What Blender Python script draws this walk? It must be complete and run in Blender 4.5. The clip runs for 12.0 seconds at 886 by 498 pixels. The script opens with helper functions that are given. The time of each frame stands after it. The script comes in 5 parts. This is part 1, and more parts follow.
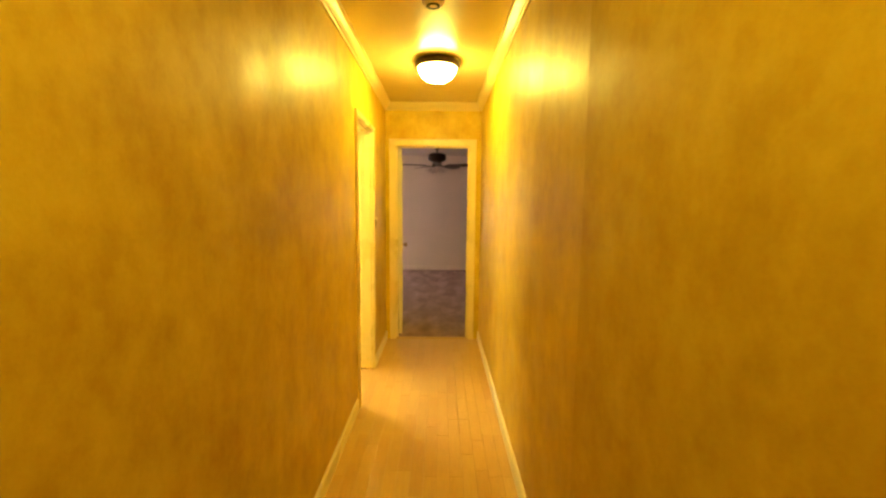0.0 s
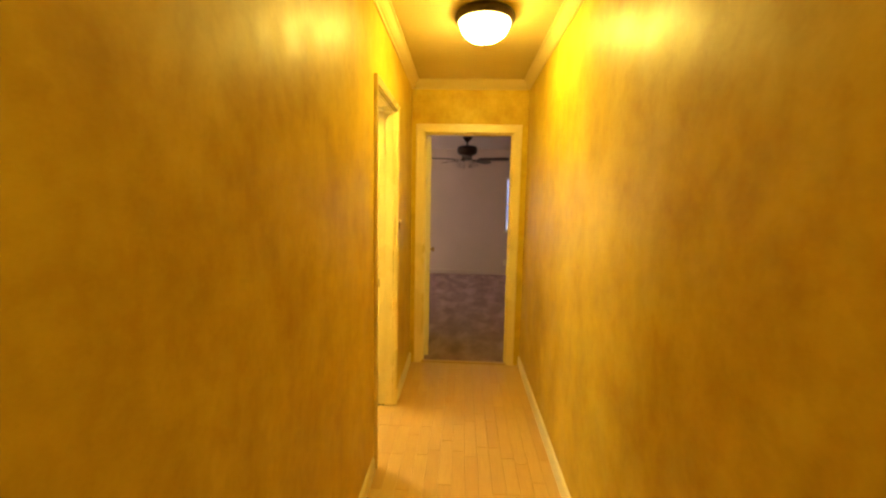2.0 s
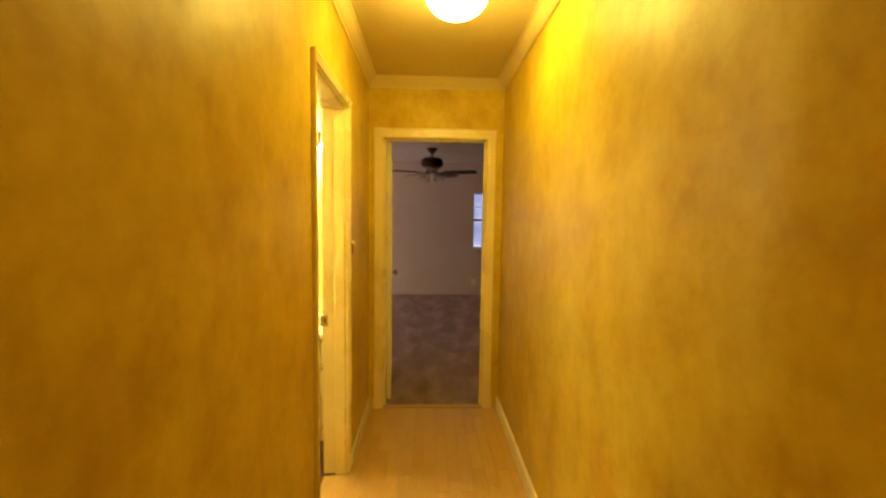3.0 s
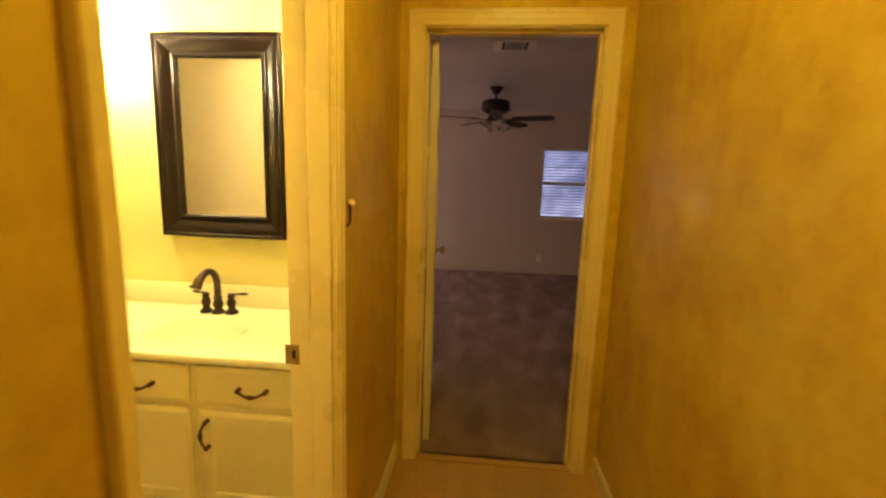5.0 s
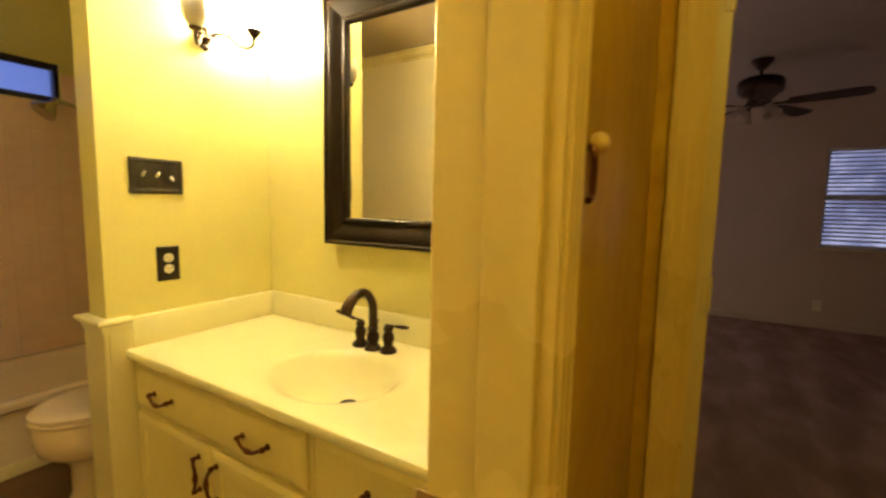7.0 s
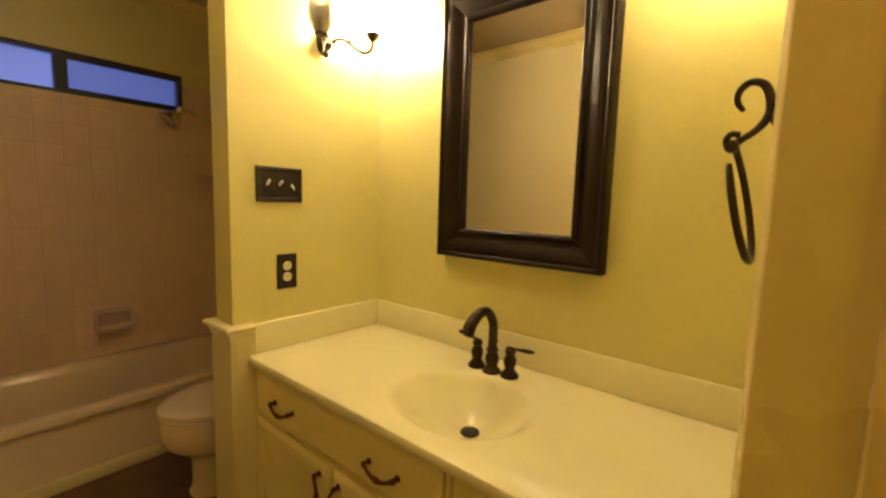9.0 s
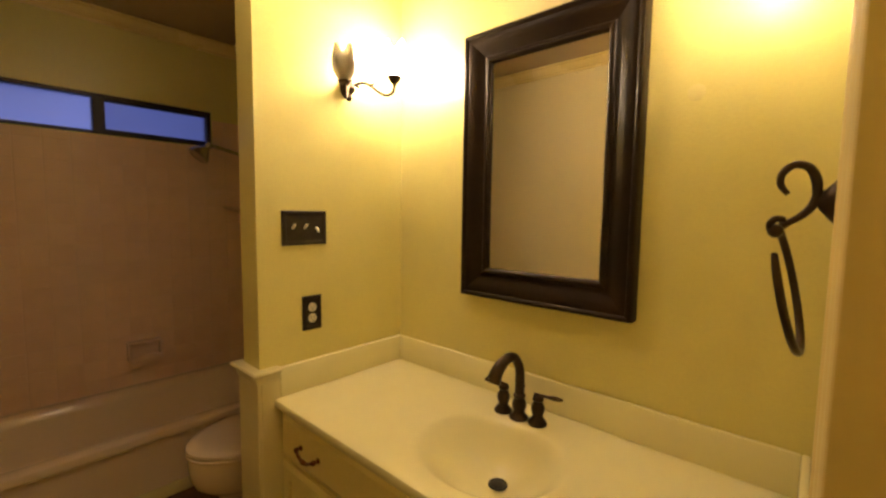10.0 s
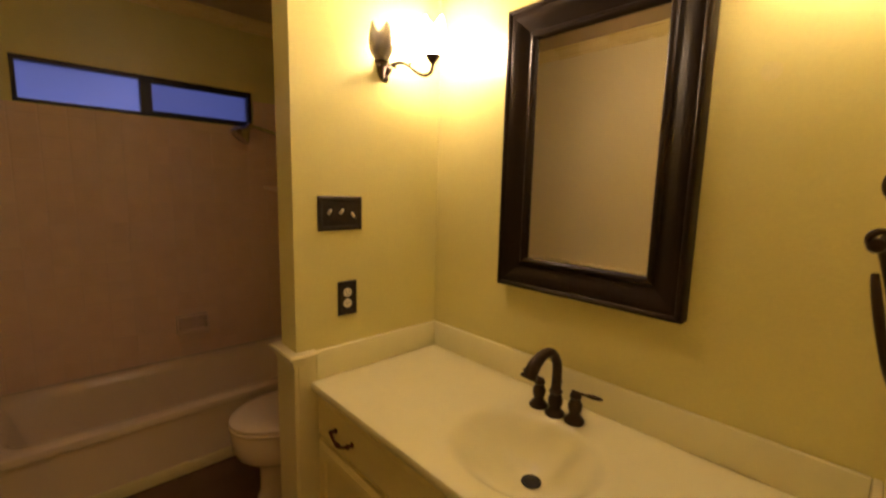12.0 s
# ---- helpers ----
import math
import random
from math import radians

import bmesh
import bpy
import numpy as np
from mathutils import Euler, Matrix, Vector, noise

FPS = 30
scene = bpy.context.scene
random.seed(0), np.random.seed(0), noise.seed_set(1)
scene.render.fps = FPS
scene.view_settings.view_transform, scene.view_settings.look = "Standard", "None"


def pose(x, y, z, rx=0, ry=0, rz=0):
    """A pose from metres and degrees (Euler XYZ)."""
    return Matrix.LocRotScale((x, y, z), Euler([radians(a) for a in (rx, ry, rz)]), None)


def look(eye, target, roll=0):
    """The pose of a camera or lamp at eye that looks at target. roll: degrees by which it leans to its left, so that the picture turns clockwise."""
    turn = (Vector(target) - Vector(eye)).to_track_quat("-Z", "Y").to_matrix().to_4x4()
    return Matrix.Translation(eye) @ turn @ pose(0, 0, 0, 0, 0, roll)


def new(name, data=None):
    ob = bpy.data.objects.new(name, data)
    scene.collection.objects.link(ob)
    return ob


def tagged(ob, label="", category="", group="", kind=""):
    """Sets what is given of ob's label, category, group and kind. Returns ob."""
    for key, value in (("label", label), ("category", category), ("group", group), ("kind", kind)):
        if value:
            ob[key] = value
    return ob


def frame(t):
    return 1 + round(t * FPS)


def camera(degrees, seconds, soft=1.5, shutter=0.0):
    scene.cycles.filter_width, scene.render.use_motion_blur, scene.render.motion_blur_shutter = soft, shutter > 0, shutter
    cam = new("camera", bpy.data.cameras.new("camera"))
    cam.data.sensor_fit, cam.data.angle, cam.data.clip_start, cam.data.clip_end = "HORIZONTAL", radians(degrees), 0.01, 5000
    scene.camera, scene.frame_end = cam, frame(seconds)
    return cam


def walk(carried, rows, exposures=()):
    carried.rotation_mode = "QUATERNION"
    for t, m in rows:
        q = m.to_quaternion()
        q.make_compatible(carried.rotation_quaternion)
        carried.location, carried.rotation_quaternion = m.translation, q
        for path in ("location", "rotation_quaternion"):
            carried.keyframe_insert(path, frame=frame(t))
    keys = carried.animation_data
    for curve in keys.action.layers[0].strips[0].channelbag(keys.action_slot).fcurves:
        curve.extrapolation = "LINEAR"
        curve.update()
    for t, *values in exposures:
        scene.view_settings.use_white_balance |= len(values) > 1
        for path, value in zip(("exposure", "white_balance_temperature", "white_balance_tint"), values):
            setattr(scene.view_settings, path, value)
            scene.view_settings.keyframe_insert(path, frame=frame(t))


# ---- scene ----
cam = camera(92.9, 12.0, soft=2.4, shutter=0.4)
PATH = [
    (0, (0.098, -0.098, 1.447), (0.108, 1.89, 1.231), 0.5),
    (0.5, (0.031, -0.003, 1.443), (0.034, 1.98, 1.183), 0.2),
    (1, (-0.003, 0.124, 1.438), (0.063, 2.107, 1.182), 0.5),
    (1.5, (-0.014, 0.36, 1.443), (0.026, 2.347, 1.217), -0.1),
    (2, (-0.032, 0.637, 1.452), (-0.12, 2.622, 1.224), 1.1),
    (2.5, (-0.064, 0.896, 1.474), (-0.052, 2.887, 1.286), 0.6),
    (3, (-0.056, 1.172, 1.458), (0.025, 3.164, 1.306), 0.8),
    (3.2, (-0.024, 1.286, 1.466), (-0.069, 3.277, 1.281), 0.7),
    (4.8, (-0.095, 2.265, 1.375), (-0.223, 4.238, 1.076), 1.0),
    (5, (-0.102, 2.387, 1.371), (-0.27, 4.356, 1.059), 1.8),
    (5.5, (-0.163, 2.643, 1.341), (-0.487, 4.597, 1.063), 3.0),
    (6, (-0.233, 2.862, 1.317), (-0.764, 4.77, 1.034), 2.6),
    (6.5, (-0.297, 3.026, 1.286), (-1.085, 4.853, 1.086), 1.6),
    (7, (-0.376, 3.087, 1.237), (-1.385, 4.801, 1.032), 1.2),
    (7.5, (-0.473, 3.101, 1.189), (-1.621, 4.713, 0.902), 1.5),
    (7.7, (-0.496, 3.121, 1.18), (-1.683, 4.702, 0.868), 1.2),
    (9.3, (-0.621, 3.067, 1.306), (-1.904, 4.588, 1.105), 1.4),
    (9.5, (-0.627, 3.069, 1.325), (-1.934, 4.57, 1.129), 0.9),
    (10, (-0.63, 3.078, 1.376), (-1.965, 4.558, 1.208), 0.8),
    (10.5, (-0.623, 3.082, 1.432), (-2.019, 4.505, 1.263), -0.3),
    (11, (-0.611, 3.078, 1.468), (-2.063, 4.445, 1.317), -0.5),
    (11.5, (-0.621, 3.08, 1.463), (-2.09, 4.428, 1.299), 0.3),
    (12, (-0.665, 3.109, 1.407), (-2.11, 4.464, 1.131), 1.4),
]
EXPOSURE = [(0, 1.95, 6500, 7), (0.5, 1.83, 6500, 10), (1.5, 1.65, 6500, 13), (2.5, 1.38, 6500, 11), (3.2, 1.15, 6500, 10), (4.8, 0.75, 6500, 18), (5.5, 0.6, 6500, 21), (6, 0.43, 6500, 19), (6.5, 0.17, 6500, 18), (7.5, -0.06, 6500, 17), (9.3, -0.92, 6500, 33), (10.5, -1.27, 6500, 40), (12, -1.47, 6500, 46)]
walk(cam, [(t, look(eye, target, roll)) for t, eye, target, roll in PATH], EXPOSURE)

# ---- light ----
world = bpy.data.worlds.new("dusk")
scene.world = world
world.use_nodes = True
wn = world.node_tree
sky = wn.nodes.new("ShaderNodeTexSky")
sky.sky_type, sky.sun_disc, sky.sun_elevation, sky.sun_rotation = "NISHITA", False, radians(12), radians(180)
wn.nodes["Background"].inputs["Strength"].default_value = 0.08
wn.links.new(sky.outputs[0], wn.nodes["Background"].inputs["Color"])

sun = new("sun", bpy.data.lights.new("sun", "SUN"))
sun.data.energy, sun.data.angle, sun.data.color = 0.5, radians(15), (1.0, 0.9, 0.8)
sun.matrix_world = look((0, -20, 4), (0, 0, 1))

HALL_WARM = (1.0, 0.755, 0.125)
BATH_WARM = (1.0, 0.85, 0.49)
BACK_WEST, BACK_NORTH, FILL_WATTS = 2.1, 0.62, 47.0


# ---- materials ----
def nodes_of(m):
    m.use_nodes = True
    nt = m.node_tree
    return nt, nt.nodes["Principled BSDF"]


def texture(nt, kind, scale, detail=4.0, stretch=(1, 1, 1), rough=0.55):
    """A texture in metres of the object's own space."""
    co = nt.nodes.new("ShaderNodeTexCoord")
    mp = nt.nodes.new("ShaderNodeMapping")
    mp.inputs["Scale"].default_value = stretch
    nt.links.new(co.outputs["Object"], mp.inputs["Vector"])
    tx = nt.nodes.new("ShaderNodeTexNoise" if kind == "noise" else "ShaderNodeTexVoronoi")
    tx.inputs["Scale"].default_value = scale
    if kind == "noise":
        tx.inputs["Detail"].default_value = detail
        tx.inputs["Roughness"].default_value = rough
    nt.links.new(mp.outputs[0], tx.inputs["Vector"])
    return tx.outputs[0]


def ramp(nt, value, stops):
    r = nt.nodes.new("ShaderNodeValToRGB")
    els = r.color_ramp.elements
    while len(els) < len(stops):
        els.new(0.5)
    for e, (p, c) in zip(els, stops):
        e.position, e.color = p, (*c, 1) if len(c) == 3 else c
    nt.links.new(value, r.inputs[0])
    return r.outputs[0]


def mix(nt, kind, fac, a, b):
    n = nt.nodes.new("ShaderNodeMix")
    n.data_type, n.blend_type = "RGBA", kind
    for i, v in ((0, fac), (6, a), (7, b)):
        if isinstance(v, (int, float)):
            n.inputs[i].default_value = v
        elif isinstance(v, tuple):
            n.inputs[i].default_value = (*v, 1)
        else:
            nt.links.new(v, n.inputs[i])
    return n.outputs[2]


def bump(nt, b, height, strength, distance=0.01):
    n = nt.nodes.new("ShaderNodeBump")
    n.inputs["Strength"].default_value, n.inputs["Distance"].default_value = strength, distance
    nt.links.new(height, n.inputs["Height"])
    nt.links.new(n.outputs[0], b.inputs["Normal"])


def surface(name, c1, c2, rough, metal=0.0, broad=3.0, fine=60.0, bumpy=0.05, fine_mix=0.25, coat=0.0, stretch=(1, 1, 1), spec=0.5):
    """A surface whose colour drifts between two tones and whose grain and gloss vary."""
    m = bpy.data.materials.new(name)
    nt, b = nodes_of(m)
    big = texture(nt, "noise", broad, 5, stretch)
    small = texture(nt, "noise", fine, 6, stretch)
    col = ramp(nt, big, [(0.32, c1), (0.68, c2)])
    grain = ramp(nt, small, [(0.3, (0.72, 0.72, 0.72)), (0.7, (1, 1, 1))])
    nt.links.new(mix(nt, "MULTIPLY", fine_mix, col, grain), b.inputs["Base Color"])
    r = ramp(nt, big, [(0.2, (max(rough - 0.06, 0.02),) * 3), (0.8, (min(rough + 0.06, 1),) * 3)])
    nt.links.new(r, b.inputs["Roughness"])
    b.inputs["Metallic"].default_value = metal
    b.inputs["Coat Weight"].default_value = coat
    b.inputs["Specular IOR Level"].default_value = spec
    if bumpy:
        bump(nt, b, small, bumpy)
    return m


def plaster_faux(name, tone):
    """Golden rubbed plaster glaze: broad clouds, trowel sweeps and a satin sheen."""
    m = bpy.data.materials.new(name)
    nt, b = nodes_of(m)
    warp = texture(nt, "noise", 1.6, 3)
    clouds = texture(nt, "noise", 4.6, 7, (1, 1, 0.85), 0.66)
    sweeps = texture(nt, "noise", 6.0, 7, (1, 0.9, 0.7), 0.62)
    fine = texture(nt, "noise", 38.0, 5, (1, 1, 1))
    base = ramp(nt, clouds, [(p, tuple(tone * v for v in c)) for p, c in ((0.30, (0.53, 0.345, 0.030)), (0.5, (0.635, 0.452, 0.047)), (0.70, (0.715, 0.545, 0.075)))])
    sw = ramp(nt, sweeps, [(0.32, (0.84, 0.80, 0.72)), (0.68, (1, 1, 1))])
    big = ramp(nt, warp, [(0.3, (0.86, 0.82, 0.75)), (0.7, (1, 1, 1))])
    col = mix(nt, "MULTIPLY", 0.7, base, sw)
    col = mix(nt, "MULTIPLY", 0.6, col, big)
    marks = ramp(nt, texture(nt, "noise", 17.0, 6, (1, 1, 0.8), 0.7), [(0.40, (0.88, 0.82, 0.72)), (0.55, (1, 1, 1))])
    col = mix(nt, "MULTIPLY", 0.5, col, marks)
    nt.links.new(col, b.inputs["Base Color"])
    rg = ramp(nt, sweeps, [(0.3, (0.33,) * 3), (0.7, (0.52,) * 3)])
    nt.links.new(rg, b.inputs["Roughness"])
    b.inputs["Specular IOR Level"].default_value = 0.14
    h = mix(nt, "MIX", 0.15, sweeps, fine)
    bump(nt, b, h, 0.22, 0.010)
    return m


def glass(name, tint, rough=0.0):
    m = bpy.data.materials.new(name)
    nt, b = nodes_of(m)
    b.inputs["Base Color"].default_value = (*tint, 1)
    b.inputs["Roughness"].default_value = rough
    b.inputs["Transmission Weight"].default_value = 1.0
    b.inputs["IOR"].default_value = 1.45
    return m


def glow(name, colour, strength):
    m = bpy.data.materials.new(name)
    nt, b = nodes_of(m)
    b.inputs["Base Color"].default_value = (0.9, 0.88, 0.82, 1)
    b.inputs["Roughness"].default_value = 0.3
    b.inputs["Emission Color"].default_value = (*colour, 1)
    b.inputs["Emission Strength"].default_value = strength
    return m


def piece_material(name, tones, rough, grain_stretch=None, coat=0.0, bumpy=0.06, fine=40.0, grain=0.5):
    """For tiles and planks: a tone for each piece by chance, with grain on it."""
    m = bpy.data.materials.new(name)
    nt, b = nodes_of(m)
    info = nt.nodes.new("ShaderNodeObjectInfo")
    tone = ramp(nt, info.outputs["Random"], [(i / (len(tones) - 1), t) for i, t in enumerate(tones)])
    co = nt.nodes.new("ShaderNodeTexCoord")
    off = nt.nodes.new("ShaderNodeVectorMath")
    off.operation = "ADD"
    sc = nt.nodes.new("ShaderNodeMath")
    sc.operation = "MULTIPLY"
    sc.inputs[1].default_value = 37.0
    nt.links.new(info.outputs["Random"], sc.inputs[0])
    nt.links.new(co.outputs["Object"], off.inputs[0])
    nt.links.new(sc.outputs[0], off.inputs[1])
    mp = nt.nodes.new("ShaderNodeMapping")
    mp.inputs["Scale"].default_value = grain_stretch or (1, 1, 1)
    nt.links.new(off.outputs[0], mp.inputs["Vector"])
    tx = nt.nodes.new("ShaderNodeTexNoise")
    tx.inputs["Scale"].default_value, tx.inputs["Detail"].default_value = fine, 6
    nt.links.new(mp.outputs[0], tx.inputs["Vector"])
    g = ramp(nt, tx.outputs[0], [(0.3, (0.68, 0.62, 0.55)), (0.65, (1, 1, 1))])
    nt.links.new(mix(nt, "MULTIPLY", grain, tone, g), b.inputs["Base Color"])
    b.inputs["Roughness"].default_value = rough
    b.inputs["Coat Weight"].default_value = coat
    bump(nt, b, tx.outputs[0], bumpy, 0.004)
    return m


M_PLASTER = plaster_faux("golden_plaster", 1.0)
# same plaster a tenth brighter: the end wall's light put into the colour
M_PLASTER_LIT = plaster_faux("lit_golden_plaster", 1.1)
# same plaster darkened by a tenth: shade put into the colour
M_PLASTER_SHADED = plaster_faux("shaded_golden_plaster", 0.90)
M_TRIM = surface("cream_gloss_paint", (0.77, 0.69, 0.38), (0.82, 0.74, 0.44), 0.33, broad=2.0, fine=45, bumpy=0.04, fine_mix=0.12)
M_GLAZE = surface("golden_cream_gloss_paint", (0.80, 0.655, 0.27), (0.85, 0.705, 0.315), 0.28, broad=2.2, fine=45, bumpy=0.04, fine_mix=0.14)
M_CEIL = surface("satin_ceiling_paint", (0.66, 0.53, 0.26), (0.72, 0.58, 0.30), 0.24, broad=1.5, fine=70, bumpy=0.10, fine_mix=0.12)
M_BATHWALL = surface("pale_yellow_paint", (0.70, 0.635, 0.22), (0.76, 0.69, 0.265), 0.36, broad=1.6, fine=110, bumpy=0.10, fine_mix=0.12)
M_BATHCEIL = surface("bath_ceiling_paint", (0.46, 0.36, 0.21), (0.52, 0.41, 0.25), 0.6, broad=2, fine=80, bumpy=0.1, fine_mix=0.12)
M_BEDWALL = surface("beige_wall_paint", (0.56, 0.47, 0.39), (0.61, 0.51, 0.43), 0.7, broad=1.5, fine=90, bumpy=0.12, fine_mix=0.15)
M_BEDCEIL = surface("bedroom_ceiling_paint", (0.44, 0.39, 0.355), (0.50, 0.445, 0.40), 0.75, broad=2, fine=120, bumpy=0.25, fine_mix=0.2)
M_BEIGE = surface("warm_beige_paint", (0.81, 0.70, 0.37), (0.85, 0.74, 0.41), 0.55, broad=1.6, fine=110, bumpy=0.08, fine_mix=0.1)
M_CARPET = surface("taupe_carpet", (0.25, 0.16, 0.135), (0.39, 0.27, 0.23), 0.95, broad=4.2, fine=260, bumpy=0.5, fine_mix=0.5, stretch=(1, 0.45, 1), spec=0.15)
_nt, _b = nodes_of(M_CARPET)
_pile = ramp(_nt, texture(_nt, "noise", 3.4, 2.5, (1.7, 0.62, 1), 0.45), [(0.46, (0.88, 0.87, 0.87)), (0.62, (1.35, 1.35, 1.40))])
_nt.links.new(mix(_nt, "MULTIPLY", 0.55, _b.inputs["Base Color"].links[0].from_socket, _pile), _b.inputs["Base Color"])
M_PLANK = piece_material("honey_laminate", [(0.52, 0.315, 0.092), (0.555, 0.35, 0.103), (0.585, 0.375, 0.115), (0.535, 0.33, 0.095)], 0.30, (9, 0.8, 1), 0.15, 0.02, 12, 0.3)
M_UNDER = surface("floor_joint", (0.42, 0.26, 0.08), (0.47, 0.30, 0.09), 0.8)
M_BATHFLOOR = surface("dark_brown_vinyl", (0.105, 0.050, 0.026), (0.165, 0.085, 0.045), 0.42, broad=5, fine=50, bumpy=0.08)
M_TILE = piece_material("pinkish_tan_tile", [(0.83, 0.60, 0.455), (0.86, 0.63, 0.48), (0.845, 0.615, 0.465)], 0.20, None, 0.0, 0.015, 9, 0.16)
M_GROUT = surface("light_grout", (0.78, 0.585, 0.45), (0.82, 0.62, 0.48), 0.9, fine=200, bumpy=0.2)
M_PORCELAIN = surface("blush_white_porcelain", (0.78, 0.64, 0.50), (0.82, 0.675, 0.53), 0.12, broad=1.5, bumpy=0.0, fine_mix=0.05)
M_MARBLE = surface("ivory_cultured_marble", (0.81, 0.76, 0.44), (0.85, 0.80, 0.49), 0.22, broad=2.5, fine=25, bumpy=0.0, fine_mix=0.06)
M_CABINET = surface("cream_cabinet_paint", (0.77, 0.67, 0.27), (0.82, 0.72, 0.32), 0.38, broad=3, fine=60, bumpy=0.05, fine_mix=0.15)
M_BRONZE = surface("oil_rubbed_bronze", (0.030, 0.020, 0.014), (0.060, 0.036, 0.022), 0.34, 0.75, broad=25, fine=150, bumpy=0.06)
M_PULL = surface("antique_copper_bronze", (0.10, 0.035, 0.016), (0.16, 0.055, 0.026), 0.36, 0.7, broad=40, fine=150, bumpy=0.06)
M_FRAME = surface("black_brown_mirror_frame", (0.010, 0.006, 0.003), (0.018, 0.010, 0.005), 0.36, 0.0, broad=6, fine=60, bumpy=0.05, spec=0.11)
M_PLATE = surface("dark_bronze_plate", (0.014, 0.010, 0.008), (0.028, 0.018, 0.012), 0.42, 0.4, broad=20, fine=90)
M_IVORY = surface("ivory_plastic", (0.76, 0.70, 0.52), (0.80, 0.74, 0.56), 0.35, fine_mix=0.05, bumpy=0)
M_SLOT = surface("dark_slot", (0.012, 0.010, 0.008), (0.02, 0.016, 0.012), 0.7)
M_CHROME = surface("worn_chrome", (0.50, 0.48, 0.44), (0.62, 0.60, 0.56), 0.22, 1.0, broad=30, bumpy=0)
M_BRASS = surface("aged_brass", (0.34, 0.22, 0.08), (0.46, 0.31, 0.12), 0.34, 0.9, broad=40, fine=120)
M_BLACKMETAL = surface("dark_window_frame", (0.020, 0.018, 0.020), (0.034, 0.030, 0.032), 0.4, 0.3)
M_BLADE = surface("dark_walnut_blade", (0.024, 0.011, 0.007), (0.045, 0.020, 0.012), 0.45, broad=4, fine=40, stretch=(1, 6, 1))
M_SLAT = surface("white_blind_slat", (0.72, 0.72, 0.74), (0.78, 0.78, 0.80), 0.5, fine_mix=0.08, bumpy=0)
M_VENT = surface("painted_vent", (0.66, 0.60, 0.52), (0.72, 0.66, 0.58), 0.5, fine_mix=0.1)
M_MIRROR = bpy.data.materials.new("mirror_silver")
_nt, _b = nodes_of(M_MIRROR)
_b.inputs["Base Color"].default_value, _b.inputs["Metallic"].default_value, _b.inputs["Roughness"].default_value = (0.94, 0.94, 0.91, 1), 1.0, 0.012
M_GLASS = glass("clear_pane", (1, 1, 1))
M_FROST = glass("frosted_pane", (0.78, 0.82, 0.95), 0.45)
M_SCREENED = glass("screened_frosted_pane", (0.42, 0.46, 0.60), 0.45)
M_TULIP = glass("clear_tulip_glass", (0.86, 0.81, 0.70), 0.30)
M_TULIP.node_tree.nodes["Principled BSDF"].inputs["Transmission Weight"].default_value = 0.72
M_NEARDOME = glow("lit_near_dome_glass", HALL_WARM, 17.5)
M_DOME = glow("lit_dome_glass", HALL_WARM, 35.0)
# glow of the added bathroom fill lamp
M_BATHFILL = glow("bath_fill_glow", BATH_WARM, 46.0)
M_LITSHADE = glow("lit_tulip_glass", BATH_WARM, 330.0)
M_DIMSHADE = glow("dimly_lit_tulip_glass", BATH_WARM, 105.0)


# ---- mesh helpers ----
def box(bm, x0, x1, y0, y1, z0, z1):
    vs = [bm.verts.new(p) for p in ((x0, y0, z0), (x1, y0, z0), (x1, y1, z0), (x0, y1, z0), (x0, y0, z1), (x1, y0, z1), (x1, y1, z1), (x0, y1, z1))]
    for f in ((0, 3, 2, 1), (4, 5, 6, 7), (0, 1, 5, 4), (1, 2, 6, 5), (2, 3, 7, 6), (3, 0, 4, 7)):
        bm.faces.new([vs[i] for i in f])
    return vs


def rbox(x0, x1, y0, y1, z0, z1, r=0.004, seg=2):
    """A box with rounded edges."""
    bm = bmesh.new()
    box(bm, x0, x1, y0, y1, z0, z1)
    if r:
        bmesh.ops.bevel(bm, geom=bm.edges[:], offset=r, segments=seg, profile=0.5, affect="EDGES", clamp_overlap=True)
    return bm


def lathe(profile, seg=32, bm=None, m=None):
    """Turns (radius, height) pairs about z."""
    bm = bm or bmesh.new()
    m = m or Matrix()
    rings = []
    for r, z in profile:
        if r < 1e-6:
            rings.append([bm.verts.new(m @ Vector((0, 0, z)))])
        else:
            rings.append([bm.verts.new(m @ Vector((r * math.cos(2 * math.pi * i / seg), r * math.sin(2 * math.pi * i / seg), z))) for i in range(seg)])
    for a, b in zip(rings, rings[1:]):
        for i in range(seg):
            j = (i + 1) % seg
            q = [a[i % len(a)], a[j % len(a)], b[j % len(b)], b[i % len(b)]]
            q = list(dict.fromkeys(q))
            if len(q) > 2:
                bm.faces.new(q)
    return bm


def spline(points, n=8):
    """A smooth line through the points."""
    ps = [Vector(p) for p in points]
    ps = [2 * ps[0] - ps[1]] + ps + [2 * ps[-1] - ps[-2]]
    out = []
    for a, b, c, d in zip(ps, ps[1:], ps[2:], ps[3:]):
        for i in range(n):
            t = i / n
            out.append(0.5 * ((2 * b) + (c - a) * t + (2 * a - 5 * b + 4 * c - d) * t * t + (3 * b - a - 3 * c + d) * t ** 3))
    return out + [ps[-2]]


